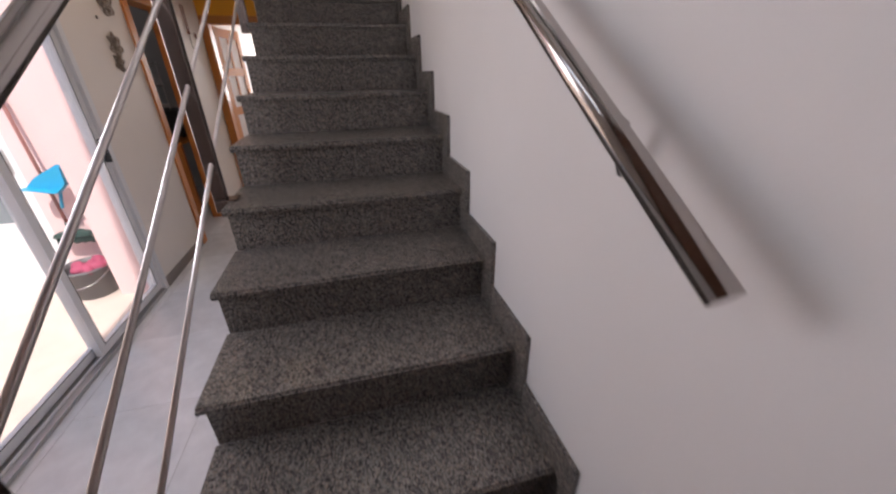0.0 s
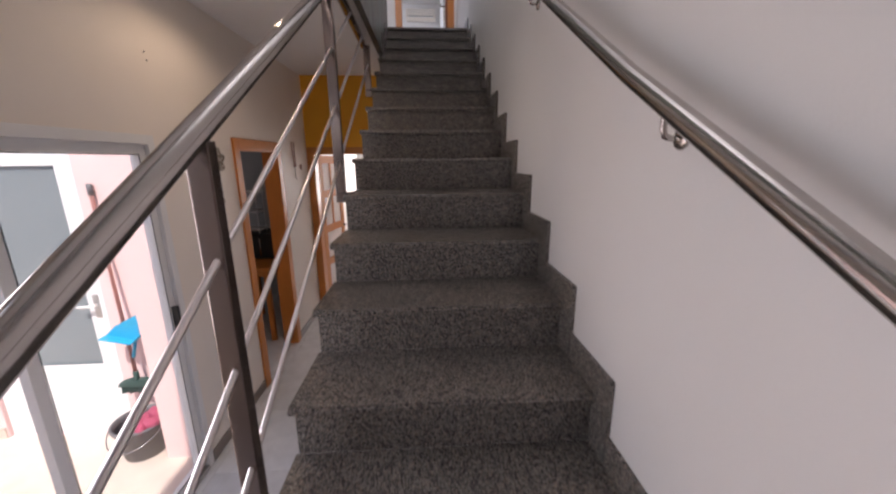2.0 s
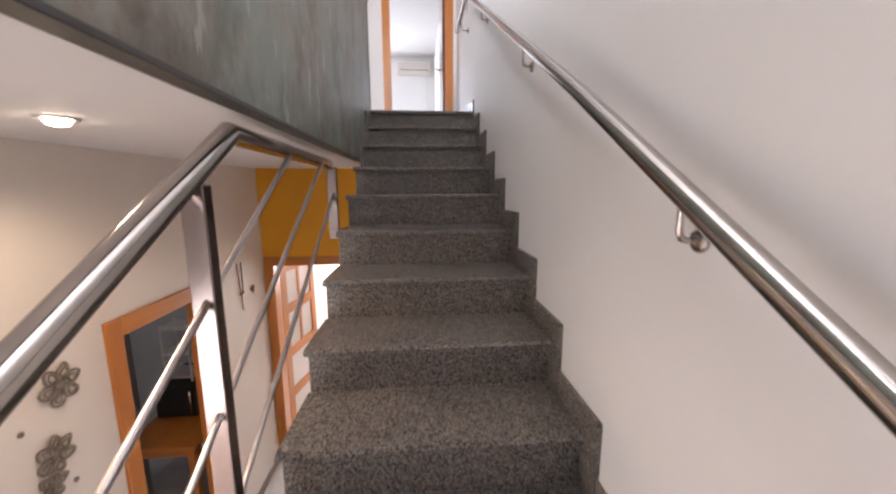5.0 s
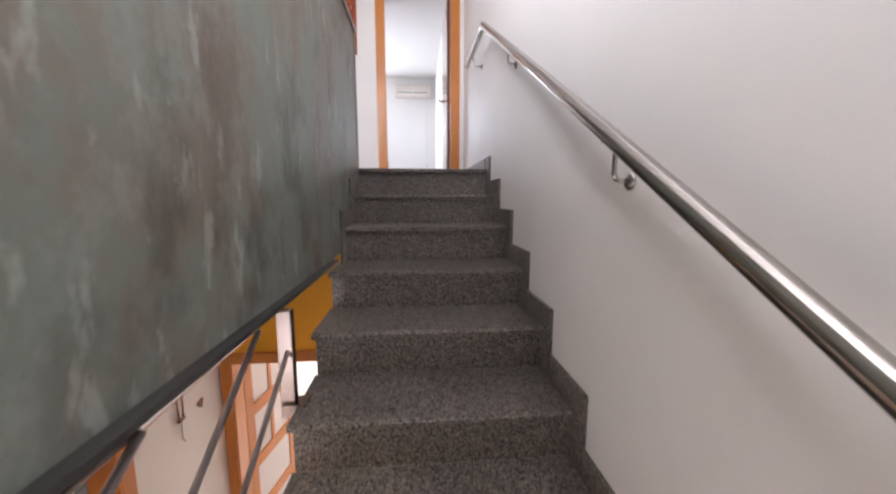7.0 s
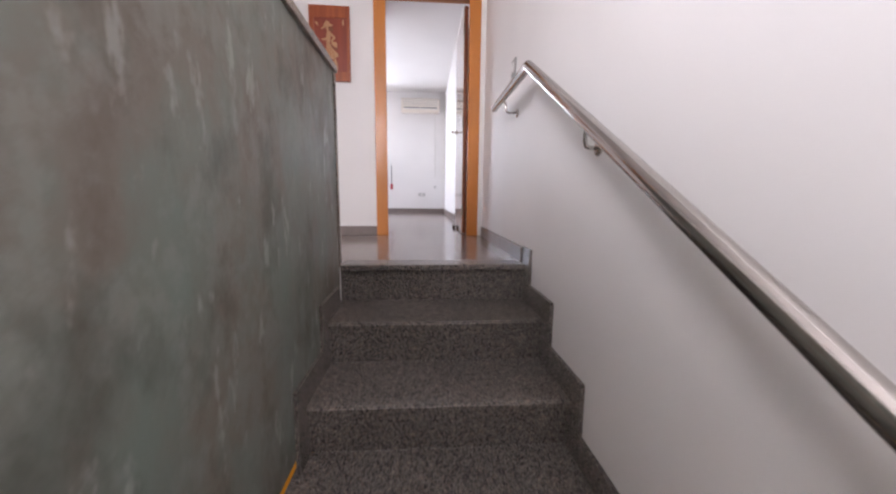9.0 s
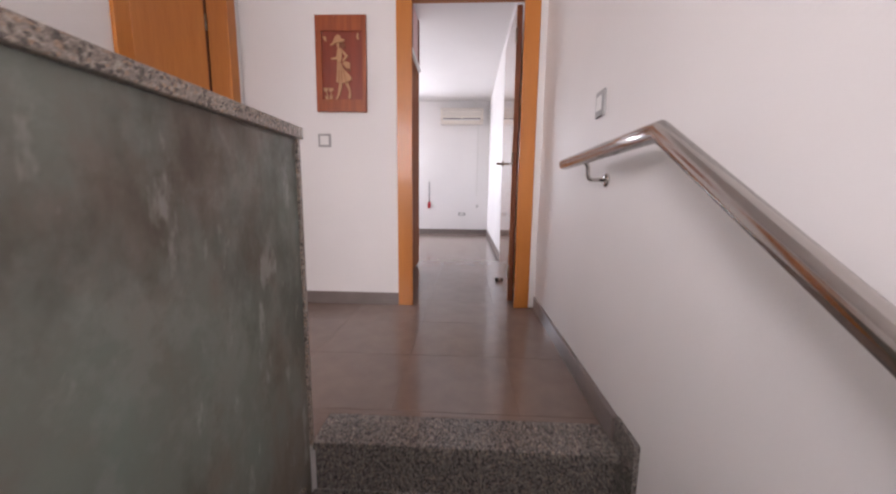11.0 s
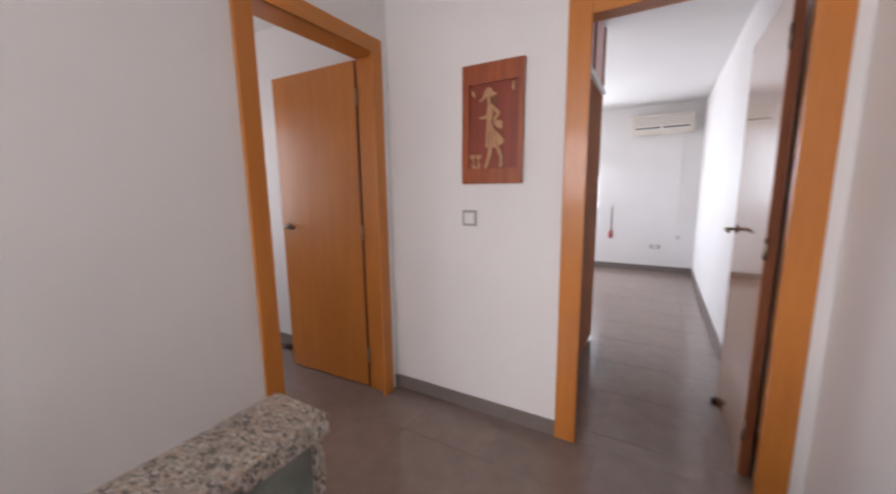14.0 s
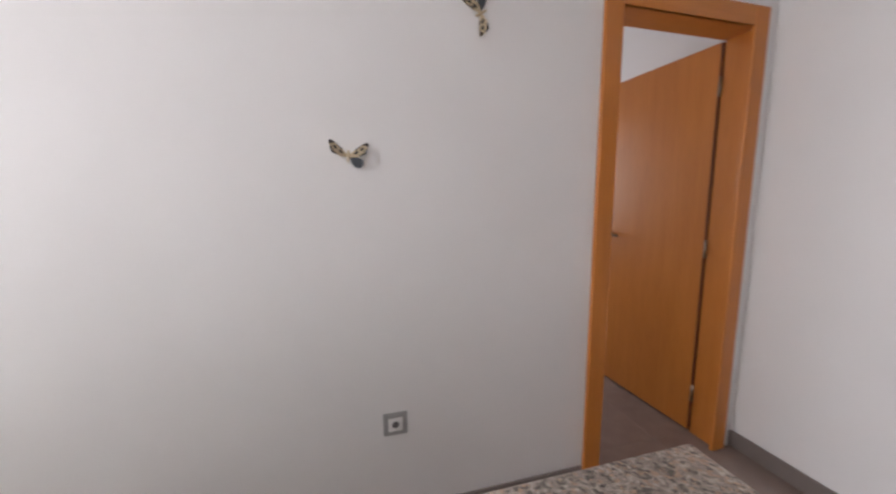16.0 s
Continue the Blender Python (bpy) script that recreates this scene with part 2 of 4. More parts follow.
WING_BLUE = paint("blue_grey_wing", (0.045, 0.052, 0.062), 0.15, 0.6)
SHADE = glow_mat("lit_lamp", (1.0, 0.83, 0.6), 14)

# ---- mesh helpers ----


def box(bm, lo, hi, m=None):
    vs = [bm.verts.new((x, y, z)) for x in (lo[0], hi[0]) for y in (lo[1], hi[1]) for z in (lo[2], hi[2])]
    for f in ((0, 1, 3, 2), (4, 6, 7, 5), (0, 4, 5, 1), (2, 3, 7, 6), (0, 2, 6, 4), (1, 5, 7, 3)):
        bm.faces.new([vs[i] for i in f])
    if m is not None:
        bmesh.ops.transform(bm, matrix=m, verts=vs)
    return vs


def solid(lo, hi, bevel=0.0):
    bm = bmesh.new()
    box(bm, lo, hi)
    if bevel:
        bmesh.ops.bevel(bm, geom=bm.edges[:], offset=bevel, segments=2, profile=0.5, affect="EDGES")
    return bm


def prism(bm, pts, axis, lo, hi):
    """A flat outline, pushed along an axis from lo to hi."""
    def at(p, d):
        q = list(p)
        q.insert(axis, d)
        return q
    a, b = [bm.verts.new(at(p, lo)) for p in pts], [bm.verts.new(at(p, hi)) for p in pts]
    bm.faces.new(a)
    bm.faces.new(b[::-1])
    for i in range(len(pts)):
        j = (i + 1) % len(pts)
        bm.faces.new((a[j], a[i], b[i], b[j]))


def tube(bm, pts, r, sides=14, cap=True):
    """A round bar along points, with mitred bends."""
    pts = [Vector(p) for p in pts]
    rings = []
    for i, p in enumerate(pts):
        d0 = (p - pts[i - 1]).normalized() if i else (pts[1] - p).normalized()
        d1 = (pts[i + 1] - p).normalized() if i + 1 < len(pts) else d0
        t = (d0 + d1).normalized()
        side = d0.orthogonal() if not rings else side - d0 * side.dot(d0)
        side.normalize()
        up = d0.cross(side)
        ring = []
        for k in range(sides):
            a = 2 * math.pi * k / sides
            v = side * math.cos(a) * r + up * math.sin(a) * r
            v = v - d0 * (v.dot(t) / max(0.2, d0.dot(t)))
            ring.append(bm.verts.new(p + v))
        rings.append(ring)
    for a, b in zip(rings, rings[1:]):
        for k in range(sides):
            bm.faces.new((a[k], a[(k + 1) % sides], b[(k + 1) % sides], b[k])).smooth = True
    if cap:
        bm.faces.new(rings[0][::-1])
        bm.faces.new(rings[-1])
    return bm


def lathe(bm, profile, centre, sides=24, axis="z", smooth=True):
    """Radius and height pairs turned about an axis."""
    rings = []
    for r, h in profile:
        ring = []
        for k in range(sides):
            a = 2 * math.pi * k / sides
            p = {"z": (r * math.cos(a), r * math.sin(a), h), "x": (h, r * math.cos(a), r * math.sin(a)), "y": (r * math.sin(a), h, r * math.cos(a))}[axis]
            ring.append(bm.verts.new(Vector(centre) + Vector(p)))
        rings.append(ring)
    for a, b in zip(rings, rings[1:]):
        for k in range(sides):
            bm.faces.new((a[k], a[(k + 1) % sides], b[(k + 1) % sides], b[k])).smooth = smooth
    bm.faces.new(rings[0][::-1])
    bm.faces.new(rings[-1])
    return bm


def mesh_of(name, bm, material):
    bmesh.ops.recalc_face_normals(bm, faces=bm.faces)
    me = bpy.data.meshes.new(name)
    bm.to_mesh(me)
    bm.free()
    me.materials.append(material)
    return me


def centred(me):
    """Moves a mesh to its own middle and tells where that was."""
    co = np.empty(len(me.vertices) * 3)
    me.vertices.foreach_get("co", co)
    co = co.reshape(-1, 3)
    c = (co.min(0) + co.max(0)) / 2
    me.vertices.foreach_set("co", (co - c).ravel())
    me.update()
    return Vector(c)


def origin_of(ob):
    p = ob.matrix_basis.translation.copy()
    while ob.parent:
        ob = ob.parent
        p = p + ob.matrix_basis.translation
    return p


def part(name, bm, material, parent, label=""):
    """One mesh under a thing or a part; bm in world metres."""
    me = mesh_of(name, bm, material)
    ob = new(name, me)
    c = centred(me)
    ob.parent = parent
    ob.location = c - origin_of(parent)
    if label:
        ob["label"] = label
    return ob


def thing(name, base, label, category, group="", kind=""):
    ob = new(name)
    ob.location = base
    ob.empty_display_size = 0.1
    return tagged(ob, label, category, group, kind)


def whole(name, bm, material, label, category, group="", kind=""):
    me = mesh_of(name, bm, material)
    ob = new(name, me)
    ob.location = centred(me)
    return tagged(ob, label, category, group, kind)


def wall_mesh(axis, face, back, u, z, holes=()):
    """A wall that lies across an axis, from face to back; u and z are its spans, holes are (u0, u1, z0, z1)."""
    us = sorted({*u, *(v for h in holes for v in h[:2])})
    zs = sorted({*z, *(v for h in holes for v in h[2:])})
    full = {}
    for i in range(len(us) - 1):
        for j in range(len(zs) - 1):
            cu, cz = (us[i] + us[i + 1]) / 2, (zs[j] + zs[j + 1]) / 2
            full[i, j] = not any(h[0] < cu < h[1] and h[2] < cz < h[3] for h in holes)
    bm, seen = bmesh.new(), {}

    def vert(d, i, j):
        if (d, i, j) not in seen:
            p = (d, us[i], zs[j]) if axis == "x" else (us[i], d, zs[j])
            seen[d, i, j] = bm.verts.new(p)
        return seen[d, i, j]

    for (i, j), on in full.items():
        if not on:
            continue
        for d in (face, back):
            bm.faces.new([vert(d, a, b) for a, b in ((i, j), (i + 1, j), (i + 1, j + 1), (i, j + 1))])
        for (di, dj), (p, q) in {(-1, 0): ((i, j), (i, j + 1)), (1, 0): ((i + 1, j), (i + 1, j + 1)), (0, -1): ((i, j), (i + 1, j)), (0, 1): ((i, j + 1), (i + 1, j + 1))}.items():
            if not full.get((i + di, j + dj), False):
                bm.faces.new((vert(face, *p), vert(face, *q), vert(back, *q), vert(back, *p)))
    return bm


def wall(name, axis, face, back, u, z, material, label, holes=()):
    return whole(name, wall_mesh(axis, face, back, u, z, holes), material, label, "wall", kind="structure")


def slab(name, lo, hi, material, label, category):
    return whole(name, solid(lo, hi), material, label, category, kind="structure")


# ---- large structure ----
GD = (-5.3, -2.605, 2.01)      # glass door: ends and top
KD = (-1.71, -0.93, 1.98)      # kitchen doorway
ED = (-0.985, -0.2, 1.975)     # doorway at the end of the hall
D1 = (0.08, 0.845, Z_UP + 2.0)  # bedroom doorway
D2 = (0.59, 1.325, Z_UP + 2.0)  # side room doorway

bm = bmesh.new()
prism(bm, [(right_x(Y_BACK), Y_BACK), (right_x(Y_END), Y_END), (X_RIGHT + 0.25, Y_END), (X_RIGHT + 0.25, Y_BACK)], 2, Z_LOW, Z_TOP)
whole("wall_right", bm, WHITE, "tall white painted wall beside the stairs", "wall", kind="structure")
wall("wall_hall", "x", X_LOW, X_LOW - 0.12, (Y_BACK, 3.4), (Z_LOW - 0.12, Z_SLAB), CREAM, "cream white painted hall wall with a glass door and a doorway",
     [(*GD[:2], Z_LOW - 0.012, GD[2]), (-6.3, -4.9, 2.1, 2.6), (*KD[:2], Z_LOW - 0.03, KD[2])])
wall("wall_landing", "x", X_HALL, X_HALL - 0.12, (Y_BACK, 1.535), (Z_SLAB, Z_TOP), WHITE, "white painted landing wall with two butterflies",
     [(*D2[:2], Z_UP - 0.03, D2[2]), (-4.4, -2.5, 4.4, 5.6)])
wall("wall_landing_end", "y", Y_END, Y_END + 0.12, (X_HALL, X_RIGHT + 0.2), (Z_UP - 0.3, Z_TOP), WHITE, "white painted wall at the end of the landing",
     [(*D1[:2], Z_UP - 0.03, D1[2])])
wall("wall_hall_end", "y", 0.0, 0.12, (X_LOW, 0.02), (Z_LOW, Z_SLAB), ORANGE, "orange painted wall at the end of the hall",
     [(*ED[:2], Z_LOW, ED[2])])
# Closing wall out of view; its brown is chosen to darken steel reflections.
wall("wall_back", "y", Y_BACK, Y_BACK - 0.2, (X_LOW - 0.12, X_RIGHT + 0.2), (Z_LOW, Z_SLAB), BROWN, "unseen closing wall behind the stairs, brown for dark steel reflections")
wall("wall_back_upper", "y", Y_BACK, Y_BACK - 0.2, (X_HALL - 0.12, X_RIGHT + 0.2), (Z_SLAB, Z_TOP), WHITE, "white painted wall above the hall")
slab("ceiling_hall", (X_LOW, Y_BACK, Z_SLAB), (-0.006, -0.0005, Z_SLAB + 0.0135), CEIL, "white hall ceiling with a recessed lamp", "ceiling")
slab("upper_slab", (X_HALL, Y_BACK, Z_SLAB + 0.014), (-0.085, 0.0, Z_UP - 0.012), CEIL, "floor slab above the hall", "slab")
slab("landing_slab", (X_HALL, 0.035, Z_UP - 0.3), (X_RIGHT, Y_END, Z_UP - 0.012), CEIL, "floor slab of the landing", "slab")
slab("ceiling_upper", (X_HALL - 0.12, Y_BACK, Z_TOP), (X_RIGHT + 0.2, Y_END + 0.12, Z_TOP + 0.1), CEIL, "white ceiling over stairs and landing", "ceiling")


def tiled_floor(name, lo, hi, z, size, first, material, label, gap=0.0014):
    """A bed of grout with tiles on it, each a piece of its own."""
    bed = whole(name, solid((lo[0], lo[1], z - 0.012), (hi[0], hi[1], z - 0.0015)), GROUT, label, "floor", kind="structure")
    cache = {}
    x = first[0] - size * math.ceil((first[0] - lo[0]) / size)
    while x < hi[0]:
        y = first[1] - size * math.ceil((first[1] - lo[1]) / size)
        while y < hi[1]:
            x0, x1, y0, y1 = max(x + gap / 2, lo[0]), min(x + size - gap / 2, hi[0]), max(y + gap / 2, lo[1]), min(y + size - gap / 2, hi[1])
            w, d = round(x1 - x0, 4), round(y1 - y0, 4)
            if w > 0.01 and d > 0.01:
                if (w, d) not in cache:
                    bm = bmesh.new()
                    vs = box(bm, (-w / 2, -d / 2, -0.01), (w / 2, d / 2, 0))
                    top = [e for e in bm.edges if all(v.co.z > -0.001 for v in e.verts)]
                    bmesh.ops.bevel(bm, geom=top, offset=0.0008, segments=1, affect="EDGES")
                    cache[w, d] = mesh_of("tile", bm, material)
                t = new("tile", cache[w, d])
                t.parent = bed
                t.location = Vector(((x0 + x1) / 2, (y0 + y1) / 2, z)) - bed.location
            y += size
        x += size
    return bed


# ---- stairs ----
stairs = thing("staircase", (0.5, -17 * GOING, 0), "straight flight of dark grey speckled granite steps", "stairs", kind="structure")


def tread_y(n):
    """Nosing of step n, counted down from the landing."""
    return -n * GOING, Z_UP - n * RISE


tread_bm = bmesh.new()
box(tread_bm, (-0.5, -(GOING + 0.03) / 2, -0.028), (0.5, (GOING + 0.03) / 2, 0))
front = [e for e in tread_bm.edges if all(v.co.y < 0 for v in e.verts) and abs(e.verts[0].co.z - e.verts[1].co.z) < 0.001]
bmesh.ops.bevel(tread_bm, geom=front, offset=0.008, segments=3, affect="EDGES")
TREAD = mesh_of("tread", tread_bm, GRANITE)
RISER = mesh_of("riser", solid((-0.487, 0, 0), (0.5, 0.02, RISE - 0.0285)), GRANITE)
for n in range(1, 19):
    y, z = tread_y(n)
    t = new("tread", TREAD)
    t.parent = stairs
    t.location = Vector((0.498, y + (GOING + 0.03) / 2, z)) - stairs.location
for n in range(0, 19):
    y, z = tread_y(n)
    t = new("riser", RISER)
    t.parent = stairs
    t.location = Vector((0.494, y + 0.031, z - RISE)) - stairs.location
part("landing_edge", solid((0.012, 0.0, Z_UP - 0.028), (X_RIGHT, 0.15, Z_UP + 0.001), 0.004), GRANITE, stairs, "granite edge strip of the landing")
bm = bmesh.new()
outline = [(-18 * GOING + 0.055, Z_LOW)]
for n in range(18, 0, -1):
    y, z = tread_y(n)
    outline += [(y + 0.055, z - 0.03), (y + GOING + 0.055, z - 0.03)]
outline += [(0.055, Z_UP - 0.55), (-0.1, Z_UP - 0.6), (-0.1, Z_LOW)]
prism(bm, outline, 0, 0.03, X_RIGHT)
part("stair_body", bm, WHITE, stairs, "plastered body under the steps")

skirt = thing("stair_skirting", (X_RIGHT, -17 * GOING, 0), "stepped grey granite skirting along the wall", "skirting", kind="structure")


SKIRT_UP, SKIRT_OUT = 0.1, 0.075


def skirt_piece(x0, x1):
    """Covers the wall above one tread and beside the riser below it."""
    bm = bmesh.new()
    prism(bm, [(-SKIRT_OUT, -RISE), (-SKIRT_OUT, SKIRT_UP), (GOING - SKIRT_OUT - 0.001, SKIRT_UP), (GOING - SKIRT_OUT - 0.001, -0.004), (0.03, -0.004), (0.03, -RISE)], 0, x0, x1)
    return mesh_of("skirting_piece", bm, GRANITE)


def end_piece(x0, x1, length):
    bm = bmesh.new()
    prism(bm, [(-SKIRT_OUT, -RISE), (-SKIRT_OUT, SKIRT_UP - 0.012), (length, SKIRT_UP - 0.012), (length, -0.004), (0.03, -0.004), (0.03, -RISE)], 0, x0, x1)
    return mesh_of("skirting_piece", bm, GRANITE)


PIECE, TOP_PIECE = skirt_piece(-0.014, 0.0), end_piece(-0.014, 0.0, 0.06)
for n in range(0, 19):
    y, z = tread_y(n)
    o = new("skirting_piece", PIECE if n else TOP_PIECE)
    o.parent = skirt
    o.location = Vector((right_x(y), y, z)) - skirt.location
skirt_left = thing("parapet_skirting", (0.012, -0.9, Z_UP - 4 * RISE), "stepped grey granite skirting along the green parapet", "skirting", kind="structure")
PIECE_L = skirt_piece(0.0, 0.013)
for n in range(1, 3):
    y, z = tread_y(n)
    o = new("skirting_piece", PIECE_L)
    o.parent = skirt_left
    o.location = Vector((0.0125, y, z)) - skirt_left.location

# ---- parapet of the upper corridor ----
parapet = thing("parapet", (-0.035, -3, Z_SLAB), "green-grey trowelled stucco parapet with a granite coping", "parapet", kind="structure")
part("parapet_body", solid((-0.08, Y_BACK, Z_SLAB + 0.0145), (0.012, -0.0165, 4.288)), STUCCO, parapet)
part("coping", solid((-0.087, Y_BACK, 4.289), (0.027, 0.006, 4.32), 0.003), COPING, parapet, "pinkish grey speckled granite coping")
part("end_strip", solid((-0.084, -0.016, Z_UP), (0.02, -0.001, 4.288), 0.002), COPING, parapet, "upright granite strip at the end")
part("edge_strip", solid((-0.005, Y_BACK, Z_SLAB), (0.04, -0.87, Z_SLAB + 0.014), 0.002), STRIP, parapet, "dark granite strip along the lower edge")

# ---- railings ----


def stair_railing():
    t = thing("stair_railing", (-0.012, -3.9, 0.5), "stainless steel stair railing with round handrail and three thin bars", "railing")
    x, low = -0.03, -5.3
    part("handrail", tube(bmesh.new(), [(x, low, 2.812 + 0.62 * (low + 2.505)), (x - 0.012, -2.505, 2.812), (x - 0.04, -1.36, 2.81)], 0.028, 20), STEEL, t, "polished round steel handrail")
    for at, top in ((1.63, -2.09), (1.355, -1.645), (1.07, -1.42)):
        part("bar", tube(bmesh.new(), [(x, low, at + 0.62 * (low + 3.97)), (x, top, at + 0.62 * (top + 3.97))], 0.0085, 12), BAR_STEEL, t)
    for y in (-5.12, -3.92, -2.68, -1.42):
        n = math.ceil(-y / GOING)
        z0 = Z_UP - n * RISE
        z1 = min(2.79, 2.79 + 0.62 * (y + 2.505))
        post = part("post", solid((x - 0.033, y - 0.018, z0 - 0.05), (x + 0.018, y + 0.018, z1), 0.003), POST_STEEL, t, "flat satin steel post")
        part("foot_plate", solid((x - 0.026, y - 0.035, z0 + 0.0005), (x + 0.06, y + 0.035, z0 + 0.006), 0.002), POST_STEEL, post)
    return t


def wall_handrail():
    t = thing("wall_handrail", (X_RIGHT, -2.4, 2.8), "polished round stainless steel handrail fixed to the white wall", "handrail")
    off = 0.092
    rail = lambda y: 4.269 + 0.6 * (y + 0.217)
    part("rail", tube(bmesh.new(), [(right_x(y) - off, y, z) for y, z in ((-5.32, 1.186), (-4.7, 1.584), (-3.9, 2.05), (-2.5, 2.932), (-1.4, 3.582), (-0.205, 4.278), (0.505, 4.268))], 0.0212, 22), STEEL, t)
    for y in (-5.06, -3.97, -2.87, -1.79, -0.69, 0.3):
        face = right_x(y) - 0.0005
        x = face - off
        z, drop, reach = (rail(y), 0.107, 0.045) if y < -0.217 else (4.275, 0.076, 0.066)
        arm = face - reach
        b = part("bracket", tube(bmesh.new(), [(x + 0.012, y, z - 0.008), (arm - 0.016, y, z - 0.016), (arm - 0.004, y, z - 0.024), (arm, y, z - 0.036), (arm, y, z - drop + 0.018), (arm + 0.005, y, z - drop + 0.005), (arm + 0.018, y, z - drop), (face, y, z - drop)], 0.0065, 10), STEEL, t, "bent steel wall bracket")
        part("rosette", lathe(bmesh.new(), [(0.024, 0.0), (0.024, -0.005), (0.018, -0.009), (0.01, -0.011)], (face, y, z - drop), 20, "x"), STEEL, b)
    return t


stair_railing()
wall_handrail()

# ---- doors ----


def span_box(axis, d0, d1, u0, u1, z0, z1, bevel=0.0):
    d0, d1 = min(d0, d1), max(d0, d1)
    return solid((d0, u0, z0), (d1, u1, z1), bevel) if axis == "x" else solid((u0, d0, z0), (u1, d1, z1), bevel)


def door_frame(name, axis, face, back, u0, u1, z0, z1, label, casing=0.085, lap=0.018, lining=0.028, lap_end=None):
    """Lining in the opening and a casing on both faces."""
    out = 1 if face > back else -1
    mid = ((face + back) / 2, (u0 + u1) / 2)
    t = thing(name, (mid[0], mid[1], z0) if axis == "x" else (mid[1], mid[0], z0), label, "door", kind="structure")
    head = WOOD_H if axis == "x" else WOOD_X
    for a, b in ((u0, u0 + lining), (u1 - lining, u1)):
        part("frame", span_box(axis, face + 0.014 * out, back - 0.014 * out, a, b, z0, z1 - 0.001), WOOD, t)
    part("head", span_box(axis, face + 0.0138 * out, back - 0.0138 * out, u0 + lining, u1 - lining, z1 - lining, z1 - 0.001), head, t)
    lap_end = lap if lap_end is None else lap_end
    for d, s, over, end in ((face, out, lap, lap_end), (back, -out, lining - 0.004, lining - 0.004)):
        for a, b in ((u0 - casing + over, u0 + over), (u1 - end, u1 + casing - end)):
            part("casing", span_box(axis, d + 0.0005 * s, d + 0.018 * s, a, b, z0, z1 - over + casing, 0.003), WOOD, t)
        part("casing", span_box(axis, d + 0.0005 * s, d + 0.0175 * s, u0 + over + 0.0005, u1 - end - 0.0005, z1 - over, z1 - over + casing, 0.003), head, t)
    return t


def leaf_part(t, hinge, angle, width, height, side=-1, material=WOOD_LEAF):
    """A flush door leaf hung at hinge and swung to angle, with an edge strip, lever handles and hinges."""
    m = pose(*hinge, 0, 0, angle)

    def turned(bm):
        bmesh.ops.transform(bm, matrix=m, verts=bm.verts[:])
        return bm
    y0, y1 = (0.0, 0.036) if side < 0 else (-0.036, 0.0)
    leaf = part("leaf", turned(solid((0.008, y0, 0.008), (width, y1, height), 0.0015)), material, t, "flush beech veneer door leaf, standing open")
    part("edge_strip", turned(solid((0.0, y0 + 0.001, 0.009), (0.0078, y1 - 0.001, height - 0.001))), WOOD_EDGE, leaf, "dark hinge edge")
    for face, s in ((y0, -1), (y1, 1)):
        bm = bmesh.new()
        lathe(bm, [(0.024, 0.0), (0.024, 0.006 * s), (0.018, 0.009 * s)], (width - 0.06, face + 0.0005 * s, 1.02), 18, "y")
        tube(bm, [(width - 0.06, face, 1.02), (width - 0.06, face + 0.04 * s, 1.02), (width - 0.08, face + 0.05 * s, 1.02), (width - 0.17, face + 0.048 * s, 1.014)], 0.0085, 10)
        part("handle", turned(bm), BRASS, leaf, "dark metal lever handle")
    for z in (0.22, 1.0, 1.78):
        part("hinge", turned(tube(bmesh.new(), [(-0.004, y0 if side > 0 else y1, z - 0.045), (-0.004, y0 if side > 0 else y1, z + 0.045)], 0.007, 10)), BRASS, leaf)
    return leaf


d1 = door_frame("door_1", "y", Y_END, Y_END + 0.12, *D1[:2], Z_UP, D1[2], "open beech door between landing and bedroom", 0.098, 0.038, 0.014)
leaf_part(d1, (D1[1] - 0.03, Y_END + 0.12, Z_UP), 90.0, 0.7, 1.965, -1)
d2 = door_frame("door_2", "x", X_HALL, X_HALL - 0.12, *D2[:2], Z_UP, D2[2], "open beech door to a side room", 0.08, 0.018, 0.018, 0.053)
leaf_part(d2, (X_HALL - 0.142, D2[1] + 0.012, Z_UP), 181.9, 0.715, 1.98, -1, WOOD)
d3 = door_frame("door_3", "x", X_LOW, X_LOW - 0.12, *KD[:2], Z_LOW, KD[2], "beech framed doorway to a dark kitchen")
d4 = door_frame("door_4", "y", 0.0, 0.12, *ED[:2], Z_LOW, ED[2], "open glazed wooden door at the end of the hall", 0.075)


